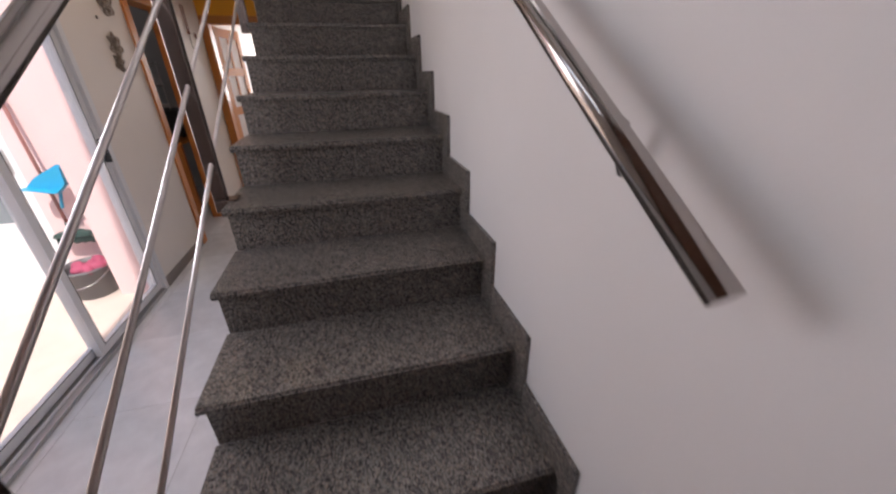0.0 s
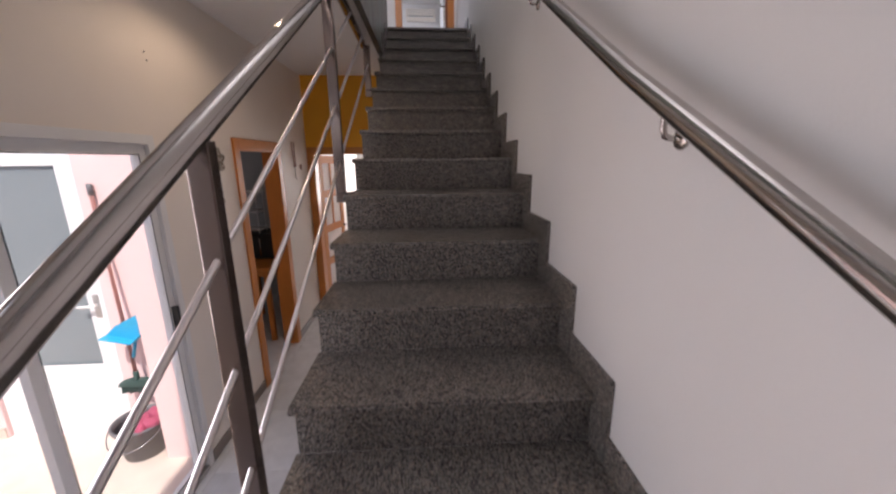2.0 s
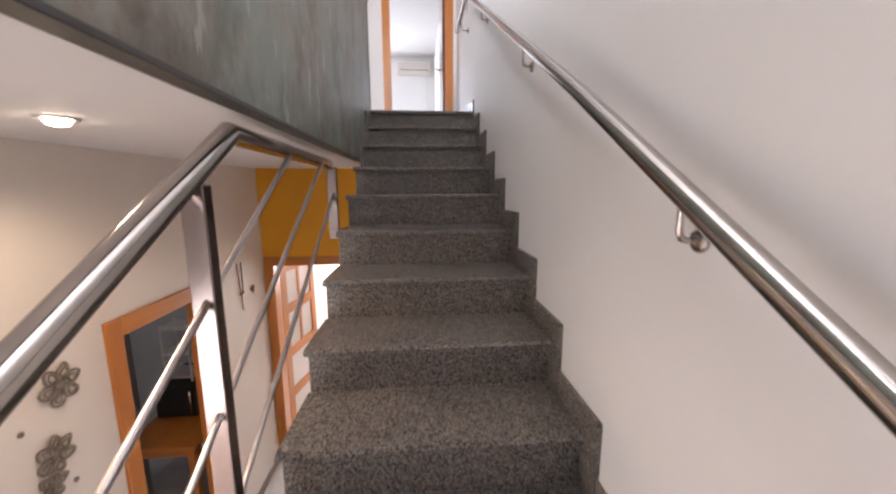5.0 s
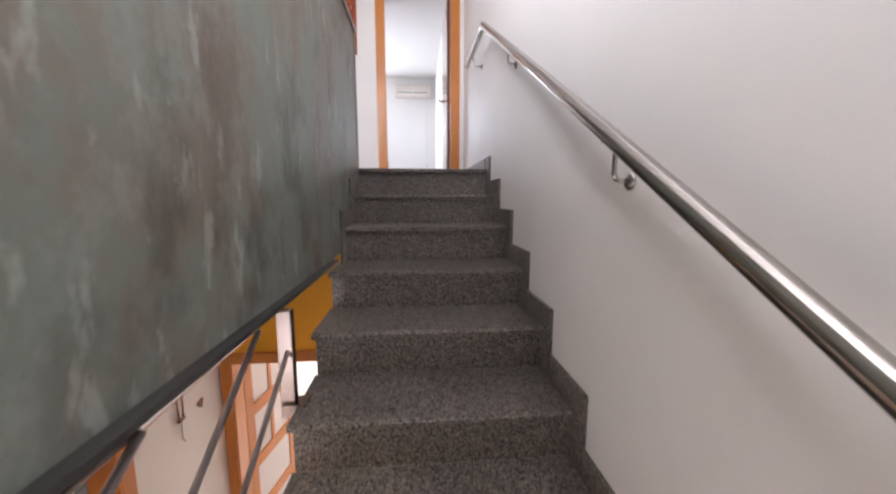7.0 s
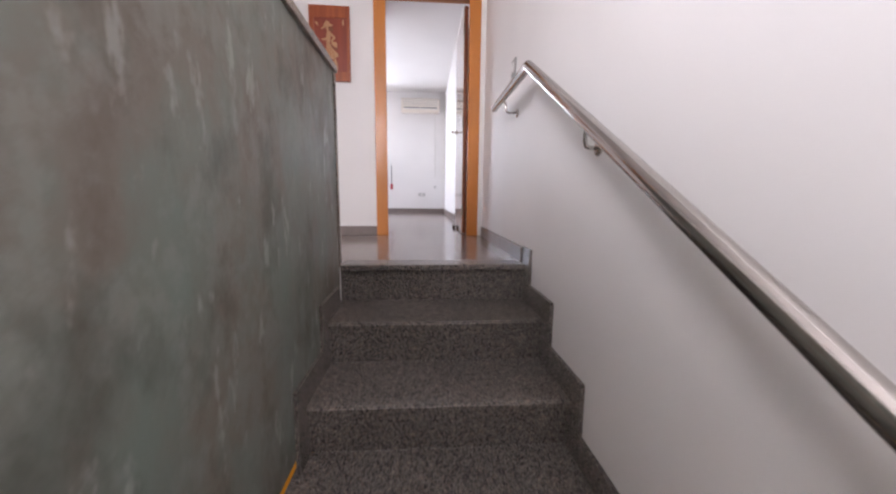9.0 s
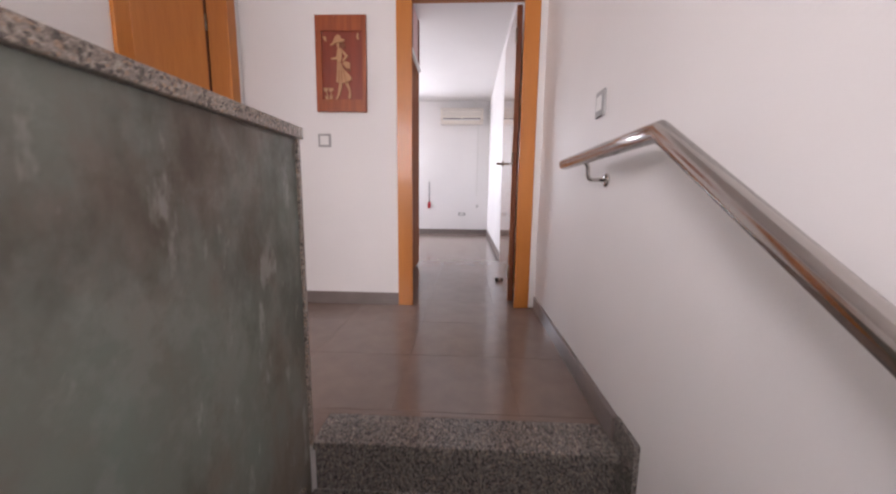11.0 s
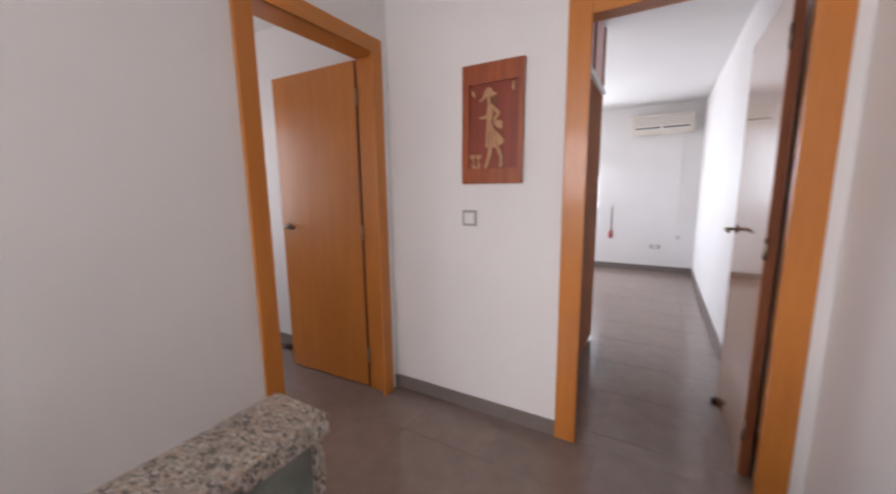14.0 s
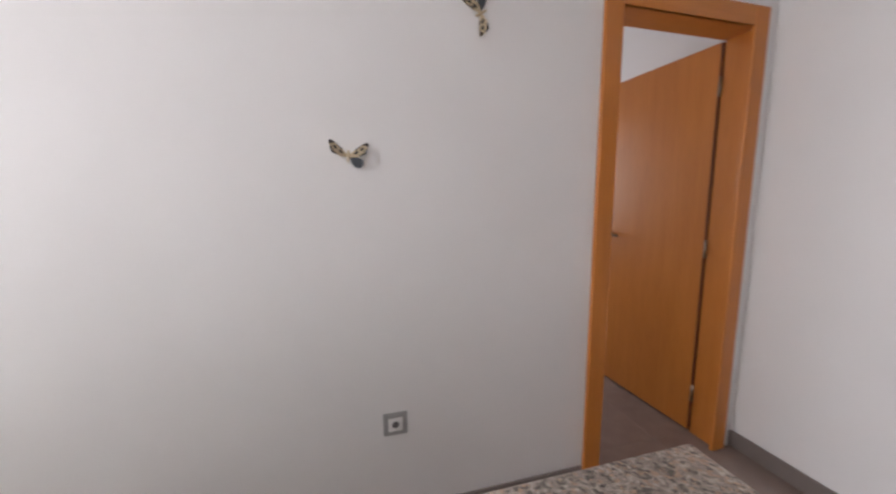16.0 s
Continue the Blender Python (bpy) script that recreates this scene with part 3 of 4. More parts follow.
def glazed_leaf(t, hinge, angle, width, height):
    m = pose(*hinge, 0, 0, angle)

    def turned(bm):
        bmesh.ops.transform(bm, matrix=m, verts=bm.verts[:])
        return bm
    bm = bmesh.new()
    for a, b in ((0.0, 0.1), (width - 0.1, width)):
        box(bm, (a, 0, 0.008), (b, 0.036, height))
    rails = [0.008, 0.56, 1.02, 1.5, height - 0.11]
    for k, z in enumerate(rails):
        box(bm, (0.1, 0.001, z), (width - 0.1, 0.035, z + (0.18 if k == 0 else 0.1)))
    box(bm, (width / 2 - 0.02, 0.004, 1.12), (width / 2 + 0.02, 0.032, height - 0.11))
    leaf = part("leaf", turned(bm), WOOD, t, "panelled wooden leaf with glass panes")
    for z0, z1 in ((1.12, 1.5), (1.6, height - 0.11)):
        for a, b in ((0.1, width / 2 - 0.02), (width / 2 + 0.02, width - 0.1)):
            part("pane", turned(solid((a, 0.014, z0), (b, 0.02, z1))), FROST, leaf, "frosted glass pane")
    for z0, z1 in ((0.188, 0.56), (0.66, 1.02)):
        part("panel", turned(solid((0.1, 0.01, z0), (width - 0.1, 0.026, z1), 0.004)), FROST, leaf, "pale frosted panel")
    bm = bmesh.new()
    tube(bm, [(width - 0.05, 0.0, 1.05), (width - 0.05, -0.045, 1.05), (width - 0.15, -0.05, 1.045)], 0.009, 10)
    part("handle", turned(bm), BRASS, leaf, "brass lever handle")


FROST = paint("frosted_pane", (0.72, 0.66, 0.63), 0.03, 0.3)
glazed_leaf(d4, (ED[0] + 0.03, 0.14, Z_LOW), 80.0, 0.7, ED[2] - Z_LOW - 0.035)


def glass_door():
    """White aluminium sliding door with three sashes on two tracks."""
    y0, y1, top = GD
    z0 = Z_LOW
    t = thing("door_glass", (X_LOW - 0.06, (y0 + y1) / 2, z0), "white aluminium sliding glass door to the courtyard", "door", kind="structure")
    a, b = X_LOW + 0.012, X_LOW - 0.1
    for u, v in ((y0, y0 + 0.045), (y1 - 0.045, y1)):
        part("frame", solid((b, u, z0), (a, v, top - 0.001), 0.003), ALU, t)
    part("head", solid((b, y0 + 0.045, top - 0.05), (a, y1 - 0.045, top - 0.001), 0.003), ALU, t)
    part("sill", solid((b, y0 + 0.045, z0), (a, y1 - 0.045, z0 + 0.022), 0.002), ALU_GREY, t)
    inner, outer = X_LOW - 0.03, X_LOW - 0.075
    for x in (inner, outer):
        part("track", solid((x - 0.004, y0 + 0.046, z0 + 0.0222), (x + 0.004, y1 - 0.046, z0 + 0.034)), ALU, t)
    mid, low = -3.4, -4.3
    for x, u, v in ((inner, mid - 0.05, y1 - 0.046), (outer, low - 0.03, mid + 0.035), (inner, y0 + 0.046, low + 0.03)):
        sash = part("sash", frame_ring(x - 0.018, x + 0.018, u, v, z0 + 0.036, top - 0.052, 0.048), ALU, t, "white aluminium sash")
        pane = part("pane", solid((x - 0.004, u + 0.044, z0 + 0.08), (x + 0.004, v - 0.044, top - 0.096)), GLASS, sash, "clear glass pane")
        pane.visible_shadow = False
        part("gasket", frame_ring(x + 0.0182, x + 0.0195, u + 0.0485, v - 0.0485, z0 + 0.0845, top - 0.1005, 0.005), BLACK, sash, "thin black glazing gasket")
    part("pull_handle", solid((X_LOW - 0.012, y1 - 0.085, 0.9), (X_LOW + 0.022, y1 - 0.065, 1.05), 0.004), BLACK, t, "black pull handle")
    return t


def frame_ring(d0, d1, u0, u1, z0, z1, w):
    """A rectangular frame across x."""
    bm = bmesh.new()
    box(bm, (d0, u0, z0), (d1, u0 + w, z1))
    box(bm, (d0, u1 - w, z0), (d1, u1, z1))
    box(bm, (d0 + 0.001, u0 + w, z0), (d1 - 0.001, u1 - w, z0 + w))
    box(bm, (d0 + 0.001, u0 + w, z1 - w), (d1 - 0.001, u1 - w, z1))
    return bm


glass_door()

# ---- courtyard ----
Y_YARD, Z_YARD, X_OUT = -2.14, -0.225, X_LOW - 0.12
slab("ground", (-40, -45, -0.9), (40, 40, -0.5), TERRA, "plain ground around the house", "ground")
slab("courtyard_floor", (-6, -9.6, -0.5), (X_OUT, Y_YARD, Z_YARD), TERRA, "sunlit pale terracotta courtyard floor", "floor")
wall("wall_courtyard", "y", Y_YARD, Y_YARD + 0.12, (-6, X_OUT), (-0.5, 3.6), PINK, "pale pink rendered courtyard wall with a white door", [(-2.86, -1.92, Z_YARD, 2.05)])
wall("wall_courtyard_far", "x", -6, -6.2, (-9.6, Y_YARD + 0.12), (-0.5, 3.2), PALE, "white rendered courtyard wall")
wall("wall_courtyard_back", "y", -9.6, -9.8, (-6.2, X_OUT), (-0.5, 2.4), PALE, "white rendered wall that closes the courtyard")
slab("courtyard_pier", (-1.48, -2.43, Z_YARD), (X_OUT - 0.001, Y_YARD - 0.0005, 3.6), PINK, "pink rendered pier beside the glass door", "pier")
slab("courtyard_plinth", (-6, Y_YARD - 0.012, Z_YARD + 0.0005), (-2.87, Y_YARD - 0.0003, Z_YARD + 0.09), TERRA, "terracotta skirting of the courtyard wall", "skirting")

yd = thing("courtyard_door", (-2.39, Y_YARD + 0.05, Z_YARD), "white aluminium courtyard door with a grey glass panel", "door", kind="structure")
bm = bmesh.new()
for (x0, z0), (x1, z1), d in (((-2.86, Z_YARD), (-2.66, 2.05), 0.0), ((-2.06, Z_YARD), (-1.92, 2.05), 0.0), ((-2.66, Z_YARD), (-2.06, 0.35), 0.001), ((-2.66, 1.87), (-2.06, 2.05), 0.001)):
    box(bm, (x0, Y_YARD + 0.03 + d, z0), (x1, Y_YARD + 0.08 - d, z1))
part("door_frame", bm, ALU, yd)
part("pane", solid((-2.66, Y_YARD + 0.045, 0.35), (-2.06, Y_YARD + 0.055, 1.87)), SMOKE, yd, "grey frosted glass panel")
for z in (0.35, 1.85):
    part("bead", solid((-2.66, Y_YARD + 0.026, z), (-2.06, Y_YARD + 0.0298, z + 0.02)), ALU, yd)
bm = tube(bmesh.new(), [(-2.0, Y_YARD + 0.03, 0.85), (-2.0, Y_YARD - 0.015, 0.85), (-2.1, Y_YARD - 0.02, 0.85)], 0.011, 10)
part("handle", bm, PLASTIC, yd, "white lever handle")
part("lock_plate", solid((-2.02, Y_YARD + 0.024, 0.75), (-1.98, Y_YARD + 0.0298, 0.93), 0.002), ALU_GREY, yd, "grey lock plate")


def broom():
    """Hangs on the wall by its stick, brush down."""
    t = thing("broom", (-1.74, -2.23, 0.2), "broom with a red stick and green brush hanging on the wall", "broom")
    part("stick", tube(bmesh.new(), [(-1.735, -2.235, 0.3), (-1.815, -2.162, 1.66)], 0.012, 10), STICK, t)
    part("tip", tube(bmesh.new(), [(-1.815, -2.162, 1.655), (-1.818, -2.16, 1.73)], 0.0165, 10), DARK, t, "dark stick end")
    part("ferrule", tube(bmesh.new(), [(-1.734, -2.236, 0.29), (-1.738, -2.232, 0.37)], 0.017, 10), GREEN, t)
    bm = bmesh.new()
    prism(bm, [(-1.86, 0.255), (-1.85, 0.285), (-1.79, 0.305), (-1.68, 0.305), (-1.62, 0.285), (-1.61, 0.255)], 1, -2.262, -2.21)
    part("brush", bm, GREEN, t, "green brush head")
    for k in range(13):
        x = -1.85 + 0.019 * k
        part("bristle_tuft", tube(bmesh.new(), [(x + 0.005, -2.236, 0.2552), (x, -2.238 - 0.004 * (k % 2), 0.192 + 0.006 * (k % 3))], 0.0105, 6), GREEN, t)
    return t


def dustpan():
    """A shallow scoop clipped on the broom stick, its mouth turned sideways."""
    t = thing("dustpan", (-1.7, -2.28, 0.72), "bright blue plastic dustpan hanging on the broom stick", "dustpan")
    back = [(-1.85, 0.68), (-1.78, 0.745), (-1.61, 0.83), (-1.565, 0.82), (-1.575, 0.7), (-1.65, 0.635)]
    bm = bmesh.new()
    prism(bm, back, 1, -2.262, -2.254)
    part("scoop", bm, BLUE, t)
    for (xa, za), (xb, zb) in ((back[5], back[0]), (back[4], back[5]), (back[3], back[4])):
        bm = bmesh.new()
        n = Vector((zb - za, xa - xb)).normalized() * 0.007
        prism(bm, [(xa, za), (xb, zb), (xb - n.x, zb - n.y), (xa - n.x, za - n.y)], 1, -2.33, -2.2622)
        part("rim", bm, BLUE, t, "raised blue rim")
    part("handle", tube(bmesh.new(), [(-1.66, -2.262, 0.64), (-1.7, -2.262, 0.5)], 0.011, 8), BLUE, t)
    return t


def bucket():
    x, y, z = -1.69, -2.33, Z_YARD
    t = thing("bucket", (x, y, z), "dark grey plastic bucket with a rose cloth inside", "bucket")
    part("pail", lathe(bmesh.new(), [(0.13, 0.0), (0.168, 0.24), (0.18, 0.245), (0.18, 0.262), (0.164, 0.262), (0.158, 0.22), (0.125, 0.02)], (x, y, z), 28), DARK, t)
    bail = [(x + 0.182 * math.cos(a), y - 0.03 - 0.06 * math.sin(a), z + 0.25 - 0.1 * math.sin(a)) for a in (math.pi * k / 10 for k in range(11))]
    part("bail", tube(bmesh.new(), [(p[0], p[1] - 0.13 * math.sin(math.pi * k / 10), p[2]) for k, p in enumerate(bail)], 0.004, 6), STEEL, t, "thin wire handle")
    bm = bmesh.new()
    rnd = random.Random(4)
    for k in range(9):
        a = k * 0.7
        c = Vector((x + 0.05 + 0.075 * math.cos(a), y - 0.02 + 0.075 * math.sin(a), z + 0.235 + 0.035 * rnd.random()))
        bmesh.ops.create_icosphere(bm, subdivisions=2, radius=0.06, matrix=Matrix.Translation(c) @ Matrix.Rotation(rnd.random() * 3, 4, "Z") @ Matrix.Diagonal((1.1, 0.7, 0.5 + 0.4 * rnd.random(), 1)))
    part("cloth", bm, ROSE, t, "crumpled rose cloth")
    return t


broom()
dustpan()
bucket()

# ---- rooms behind the doorways ----
# kitchen
wall("wall_kitchen_far", "x", -3.4, -3.52, (-2.02, 0.6), (Z_LOW, 2.7), KITCHEN, "grey painted kitchen wall with an opening added for fill light", [(-1.75, -0.85, 1.0, 2.0)])
wall("wall_kitchen_side", "y", 0.6, 0.72, (-3.52, X_LOW - 0.12), (Z_LOW, 2.7), KITCHEN, "grey painted kitchen wall beside the counter")
slab("ceiling_kitchen", (-3.52, -2.02, 2.6), (X_LOW - 0.12, 0.72, 2.7), CEIL, "white kitchen ceiling", "ceiling")
# side room upstairs
wall("wall_side_room_far", "x", -3.4, -3.52, (-1.2, 1.5), (Z_UP - 0.2, Z_TOP), WHITE, "white side room wall with a window", [(-0.1, 0.9, Z_UP + 0.9, Z_UP + 2.0)])
wall("wall_side_room_left", "y", -1.2, -1.32, (-3.52, X_HALL - 0.12), (Z_UP - 0.2, Z_TOP), WHITE, "white side room wall")
wall("wall_side_room_right", "y", 1.5, 1.6, (-3.52, X_HALL - 0.12), (Z_UP - 0.2, Z_TOP), WHITE, "white side room wall behind the open door")
slab("ceiling_side_room", (-3.52, -1.32, Z_TOP), (X_HALL - 0.12, 1.6, Z_TOP + 0.1), CEIL, "white side room ceiling", "ceiling")
slab("slab_side_room", (-3.52, -1.32, Z_UP - 0.25), (X_HALL - 0.12, 1.6, Z_UP - 0.012), CEIL, "side room floor slab", "slab")
# bedroom
X_BED, Y_FAR, Z_BED = 0.875, 5.95, 5.83
wall("wall_bedroom_right", "x", X_BED, X_BED + 0.2, (Y_END + 0.12, Y_FAR), (Z_UP - 0.2, Z_BED), WHITE, "white bedroom wall behind the open door")
wall("wall_bedroom_far", "y", Y_FAR, Y_FAR + 0.2, (-2.4, X_BED + 0.2), (Z_UP - 0.2, Z_BED), WHITE, "white bedroom wall with an air conditioner", [(-1.75, -0.44, Z_UP + 0.95, 5.33)])
wall("wall_bedroom_left", "x", -2.2, -2.4, (1.6, Y_FAR), (Z_UP - 0.2, Z_BED), WHITE, "white bedroom wall with a wide window", [(3.5, 5.1, 4.25, 5.4)])
wall("wall_bedroom_near", "y", Y_END + 0.125, Y_END + 0.185, (-2.4, X_HALL - 0.12), (Z_UP - 0.2, Z_BED), WHITE, "white wall behind the wardrobe")
slab("ceiling_bedroom", (-2.4, Y_END + 0.12, Z_BED), (X_BED + 0.2, Y_FAR + 0.2, Z_BED + 0.1), CEIL, "white bedroom ceiling", "ceiling")
slab("slab_bedroom", (-2.4, Y_END, Z_UP - 0.25), (X_BED + 0.2, Y_FAR + 0.2, Z_UP - 0.012), CEIL, "bedroom floor slab", "slab")
# end room downstairs
wall("wall_end_room_far", "y", 3.4, 3.52, (X_LOW, 1.2), (Z_LOW, 2.9), WHITE, "white end room wall with a window", [(-0.9, 0.3, 0.9, 2.1)])
wall("wall_end_room_right", "x", 1.0, 1.2, (0.12, 3.4), (Z_LOW, 2.9), WHITE, "white end room wall")
slab("ceiling_end_room", (X_LOW, 0.12, Z_SLAB), (1.2, 3.52, Z_SLAB + 0.08), CEIL, "white end room ceiling", "ceiling")


def window(name, axis, d0, d1, u0, u1, z0, z1, label):
    t = thing(name, ((d0 + d1) / 2, (u0 + u1) / 2, z0) if axis == "x" else ((u0 + u1) / 2, (d0 + d1) / 2, z0), label, "window", kind="structure")
    m = (d0 + d1) / 2
    mid = (u0 + u1) / 2
    for a, b in ((u0, u0 + 0.05), (u1 - 0.05, u1), (mid - 0.03, mid + 0.03)):
        part("window_frame", span_box(axis, m - 0.03, m + 0.03, a, b, z0, z1), ALU, t)
    for a, b in ((z0, z0 + 0.05), (z1 - 0.05, z1)):
        for p, q in ((u0 + 0.05, mid - 0.03), (mid + 0.03, u1 - 0.05)):
            part("window_frame", span_box(axis, m - 0.028, m + 0.028, p, q, a, b), ALU, t)
    for p, q in ((u0 + 0.05, mid - 0.03), (mid + 0.03, u1 - 0.05)):
        pane = part("pane", span_box(axis, m - 0.003, m + 0.003, p, q, z0 + 0.05, z1 - 0.05), GLASS, t)
        pane.visible_shadow = False


# Assumed opening for the corridor lamp, out of view.
window("window_1", "x", X_HALL - 0.12, X_HALL, -4.4, -2.5, 4.4, 5.6, "unseen window assumed in the upper corridor")
window("window_2", "y", Y_FAR + 0.06, Y_FAR + 0.2, -1.75, -0.44, Z_UP + 0.95, 5.33, "white framed bedroom window")
window("window_5", "x", -2.4, -2.2, 3.5, 5.1, 4.25, 5.4, "white framed wide bedroom window")
# Out of view, added as an opening for the hall fill lamp.
window("window_added", "x", X_LOW - 0.12, X_LOW, -6.3, -4.9, 2.1, 2.6, "unseen window added under the hall ceiling for fill light")
# Added out of view to hold the kitchen fill lamp.
window("window_7", "x", -3.52, -3.4, -1.75, -0.85, 1.0, 2.0, "unseen small window added to brighten the kitchen")
window("window_3", "x", -3.52, -3.4, -0.1, 0.9, Z_UP + 0.9, Z_UP + 2.0, "white framed side room window")
window("window_4", "y", 3.4, 3.52, -0.9, 0.3, 0.9, 2.1, "white framed end room window")

# ---- baseboards ----


def baseboard(lo, hi, z, h=0.082):
    return whole("baseboard", solid((*lo, z), (*hi, z + h), 0.002), BASEBOARD, "taupe tile baseboard along the wall", "baseboard", kind="structure")


baseboard((X_HALL, Y_END - 0.011), (D1[0] - 0.061, Y_END - 0.0005), Z_UP)
baseboard((X_HALL + 0.0005, Y_BACK), (X_HALL + 0.011, D2[0] - 0.068), Z_UP)
baseboard((X_HALL + 0.0005, D2[1] + 0.068), (X_HALL + 0.011, Y_END - 0.0115), Z_UP)
baseboard((right_x(0.7) - 0.016, 0.061), (right_x(0.7) + 0.006, Y_END - 0.0115), Z_UP)
baseboard((-2.2, Y_FAR - 0.011), (X_BED - 0.0115, Y_FAR - 0.0005), Z_UP, 0.09)
baseboard((X_BED - 0.011, Y_END + 0.13), (X_BED - 0.0005, Y_FAR - 0.0005), Z_UP, 0.09)
baseboard((-3.4, 1.489), (X_HALL - 0.135, 1.4995), Z_UP)
baseboard((X_LOW + 0.0005, GD[1] + 0.001), (X_LOW + 0.011, KD[0] - 0.068), Z_LOW)
baseboard((X_LOW + 0.0005, KD[1] + 0.068), (X_LOW + 0.011, -0.0005), Z_LOW)
baseboard((X_LOW + 0.0005, Y_BACK), (X_LOW + 0.011, GD[0] - 0.001), Z_LOW)

# ---- lamps and small things on the walls ----


def downlight():
    c = (-0.51, -2.43, Z_SLAB)
    t = thing("ceiling_lamp", c, "recessed round lamp with a white ring, lit", "ceiling lamp")
    part("ring", lathe(bmesh.new(), [(0.03, -0.0005), (0.046, -0.0005), (0.044, -0.006), (0.03, -0.004)], c, 24), PLASTIC, t)
    part("bulb", lathe(bmesh.new(), [(0.029, -0.0005), (0.028, -0.01), (0.02, -0.019), (0.002, -0.023)], c, 20), SHADE, t, "glowing lamp face")
    lamp = new("ceiling_lamp_light", bpy.data.lights.new("ceiling_lamp_light", "SPOT"))
    lamp.data.energy, lamp.data.spot_size, lamp.data.spot_blend, lamp.data.shadow_soft_size = 6, radians(160), 0.5, 0.03
    lamp.data.color = (1.0, 0.78, 0.55)
    lamp.matrix_world = look((c[0], c[1], c[2] - 0.03), (c[0], c[1], 0))


def on_left_wall(y, z, angle=0.0, face=X_HALL):
    """Local x runs along the wall towards +y, local y up, local z out of the wall, into +x."""
    m = Matrix(((0, 0, 1, face + 0.001), (1, 0, 0, y), (0, 1, 0, z), (0, 0, 0, 1)))
    return m @ pose(0, 0, 0, 0, 0, angle)


def on_end_wall(x, z, angle=0.0):
    m = Matrix(((1, 0, 0, x), (0, 0, -1, Y_END - 0.001), (0, 1, 0, z), (0, 0, 0, 1)))
    return m @ pose(0, 0, 0, 0, 0, angle)


def on_right_wall(y, z):
    m = Matrix(((0, 0, -1, right_x(y) - 0.0005), (-1, 0, 0, y), (0, 1, 0, z), (0, 0, 0, 1)))
    return m


def placed(bm, m):
    bmesh.ops.transform(bm, matrix=m, verts=bm.verts[:])
    return bm


def flat(pts, lo, hi):
    bm = bmesh.new()
    prism(bm, pts, 2, lo, hi)
    return bm


def butterfly(y, z, angle, size):
    m = on_left_wall(y, z, angle)
    t = thing("butterfly_ornament", m.translation, "cream and black butterfly ornament stuck on the white wall", "ornament", "butterflies on the landing wall")

    def shape(pts, side, lift):
        bm = flat([(p[0] * size * side, p[1] * size * 0.74) for p in (pts if side > 0 else pts[::-1])], 0.0, 0.0025)
        for v in bm.verts:
            v.co.z += 0.004 + abs(v.co.x) * 0.28 + lift
        return placed(bm, m)
    for s in (-1, 1):
        w = part("wing", shape([(0.03, 0.02), (0.18, 0.22), (0.36, 0.4), (0.5, 0.5), (0.54, 0.44), (0.5, 0.24), (0.42, 0.06), (0.25, -0.06), (0.04, -0.08)], s, 0.0), WING, t, "cream upper wing")
        for pts in ([(0.34, 0.4), (0.5, 0.5), (0.54, 0.44), (0.51, 0.33), (0.46, 0.38)], [(0.5, 0.26), (0.46, 0.06), (0.3, -0.04), (0.3, 0.01), (0.42, 0.1), (0.46, 0.25)],
                    [(0.14, 0.06), (0.22, 0.18), (0.28, 0.14), (0.2, 0.03)], [(0.3, 0.22), (0.38, 0.32), (0.42, 0.26), (0.35, 0.17)], [(0.16, 0.2), (0.34, 0.39), (0.32, 0.34), (0.2, 0.19)]):
            part("marking", shape(pts, s, 0.0028), WING_DARK, w, "black wing marking")
    part("lower_wing", shape([(0.02, -0.04), (0.24, -0.06), (0.4, -0.14), (0.42, -0.34), (0.34, -0.46), (0.2, -0.44), (0.1, -0.3)], 1, -0.001), WING_BLUE, t, "blue-grey lower wing")
    part("body", placed(lathe(bmesh.new(), [(0.002, -0.22 * size), (0.035 * size, -0.1 * size), (0.045 * size, 0.04 * size), (0.03 * size, 0.1 * size), (0.002, 0.14 * size)], (0, 0, 0.006), 10, "y"), m), WING, t, "cream body")
    return t


def wall_plate(m, label, w, h, inner, kind_name, group=""):
    t = thing(kind_name, m.translation, label, kind_name.replace("_", " "), group)
    plate = flat([(-w / 2, -h / 2), (w / 2, -h / 2), (w / 2, h / 2), (-w / 2, h / 2)], 0.0, 0.009)
    bmesh.ops.bevel(plate, geom=plate.edges[:], offset=0.002, segments=2, affect="EDGES")
    part("plate", placed(plate, m), SILVER, t, "silver grey plate")
    k = flat([(-w * inner, -h * inner), (w * inner, -h * inner), (w * inner, h * inner), (-w * inner, h * inner)], 0.0091, 0.0125)
    bmesh.ops.bevel(k, geom=k.edges[:], offset=0.0012, segments=1, affect="EDGES")
    part("insert", placed(k, m), PLASTIC, t, "white insert")
    return t


def socket_holes(t, m, r=0.013):
    part("recess", placed(lathe(bmesh.new(), [(r, 0.0126), (r, 0.0129), (r * 0.8, 0.0129), (r * 0.75, 0.0127)], (0, 0, 0), 20), m), DARK, t, "round socket recess")


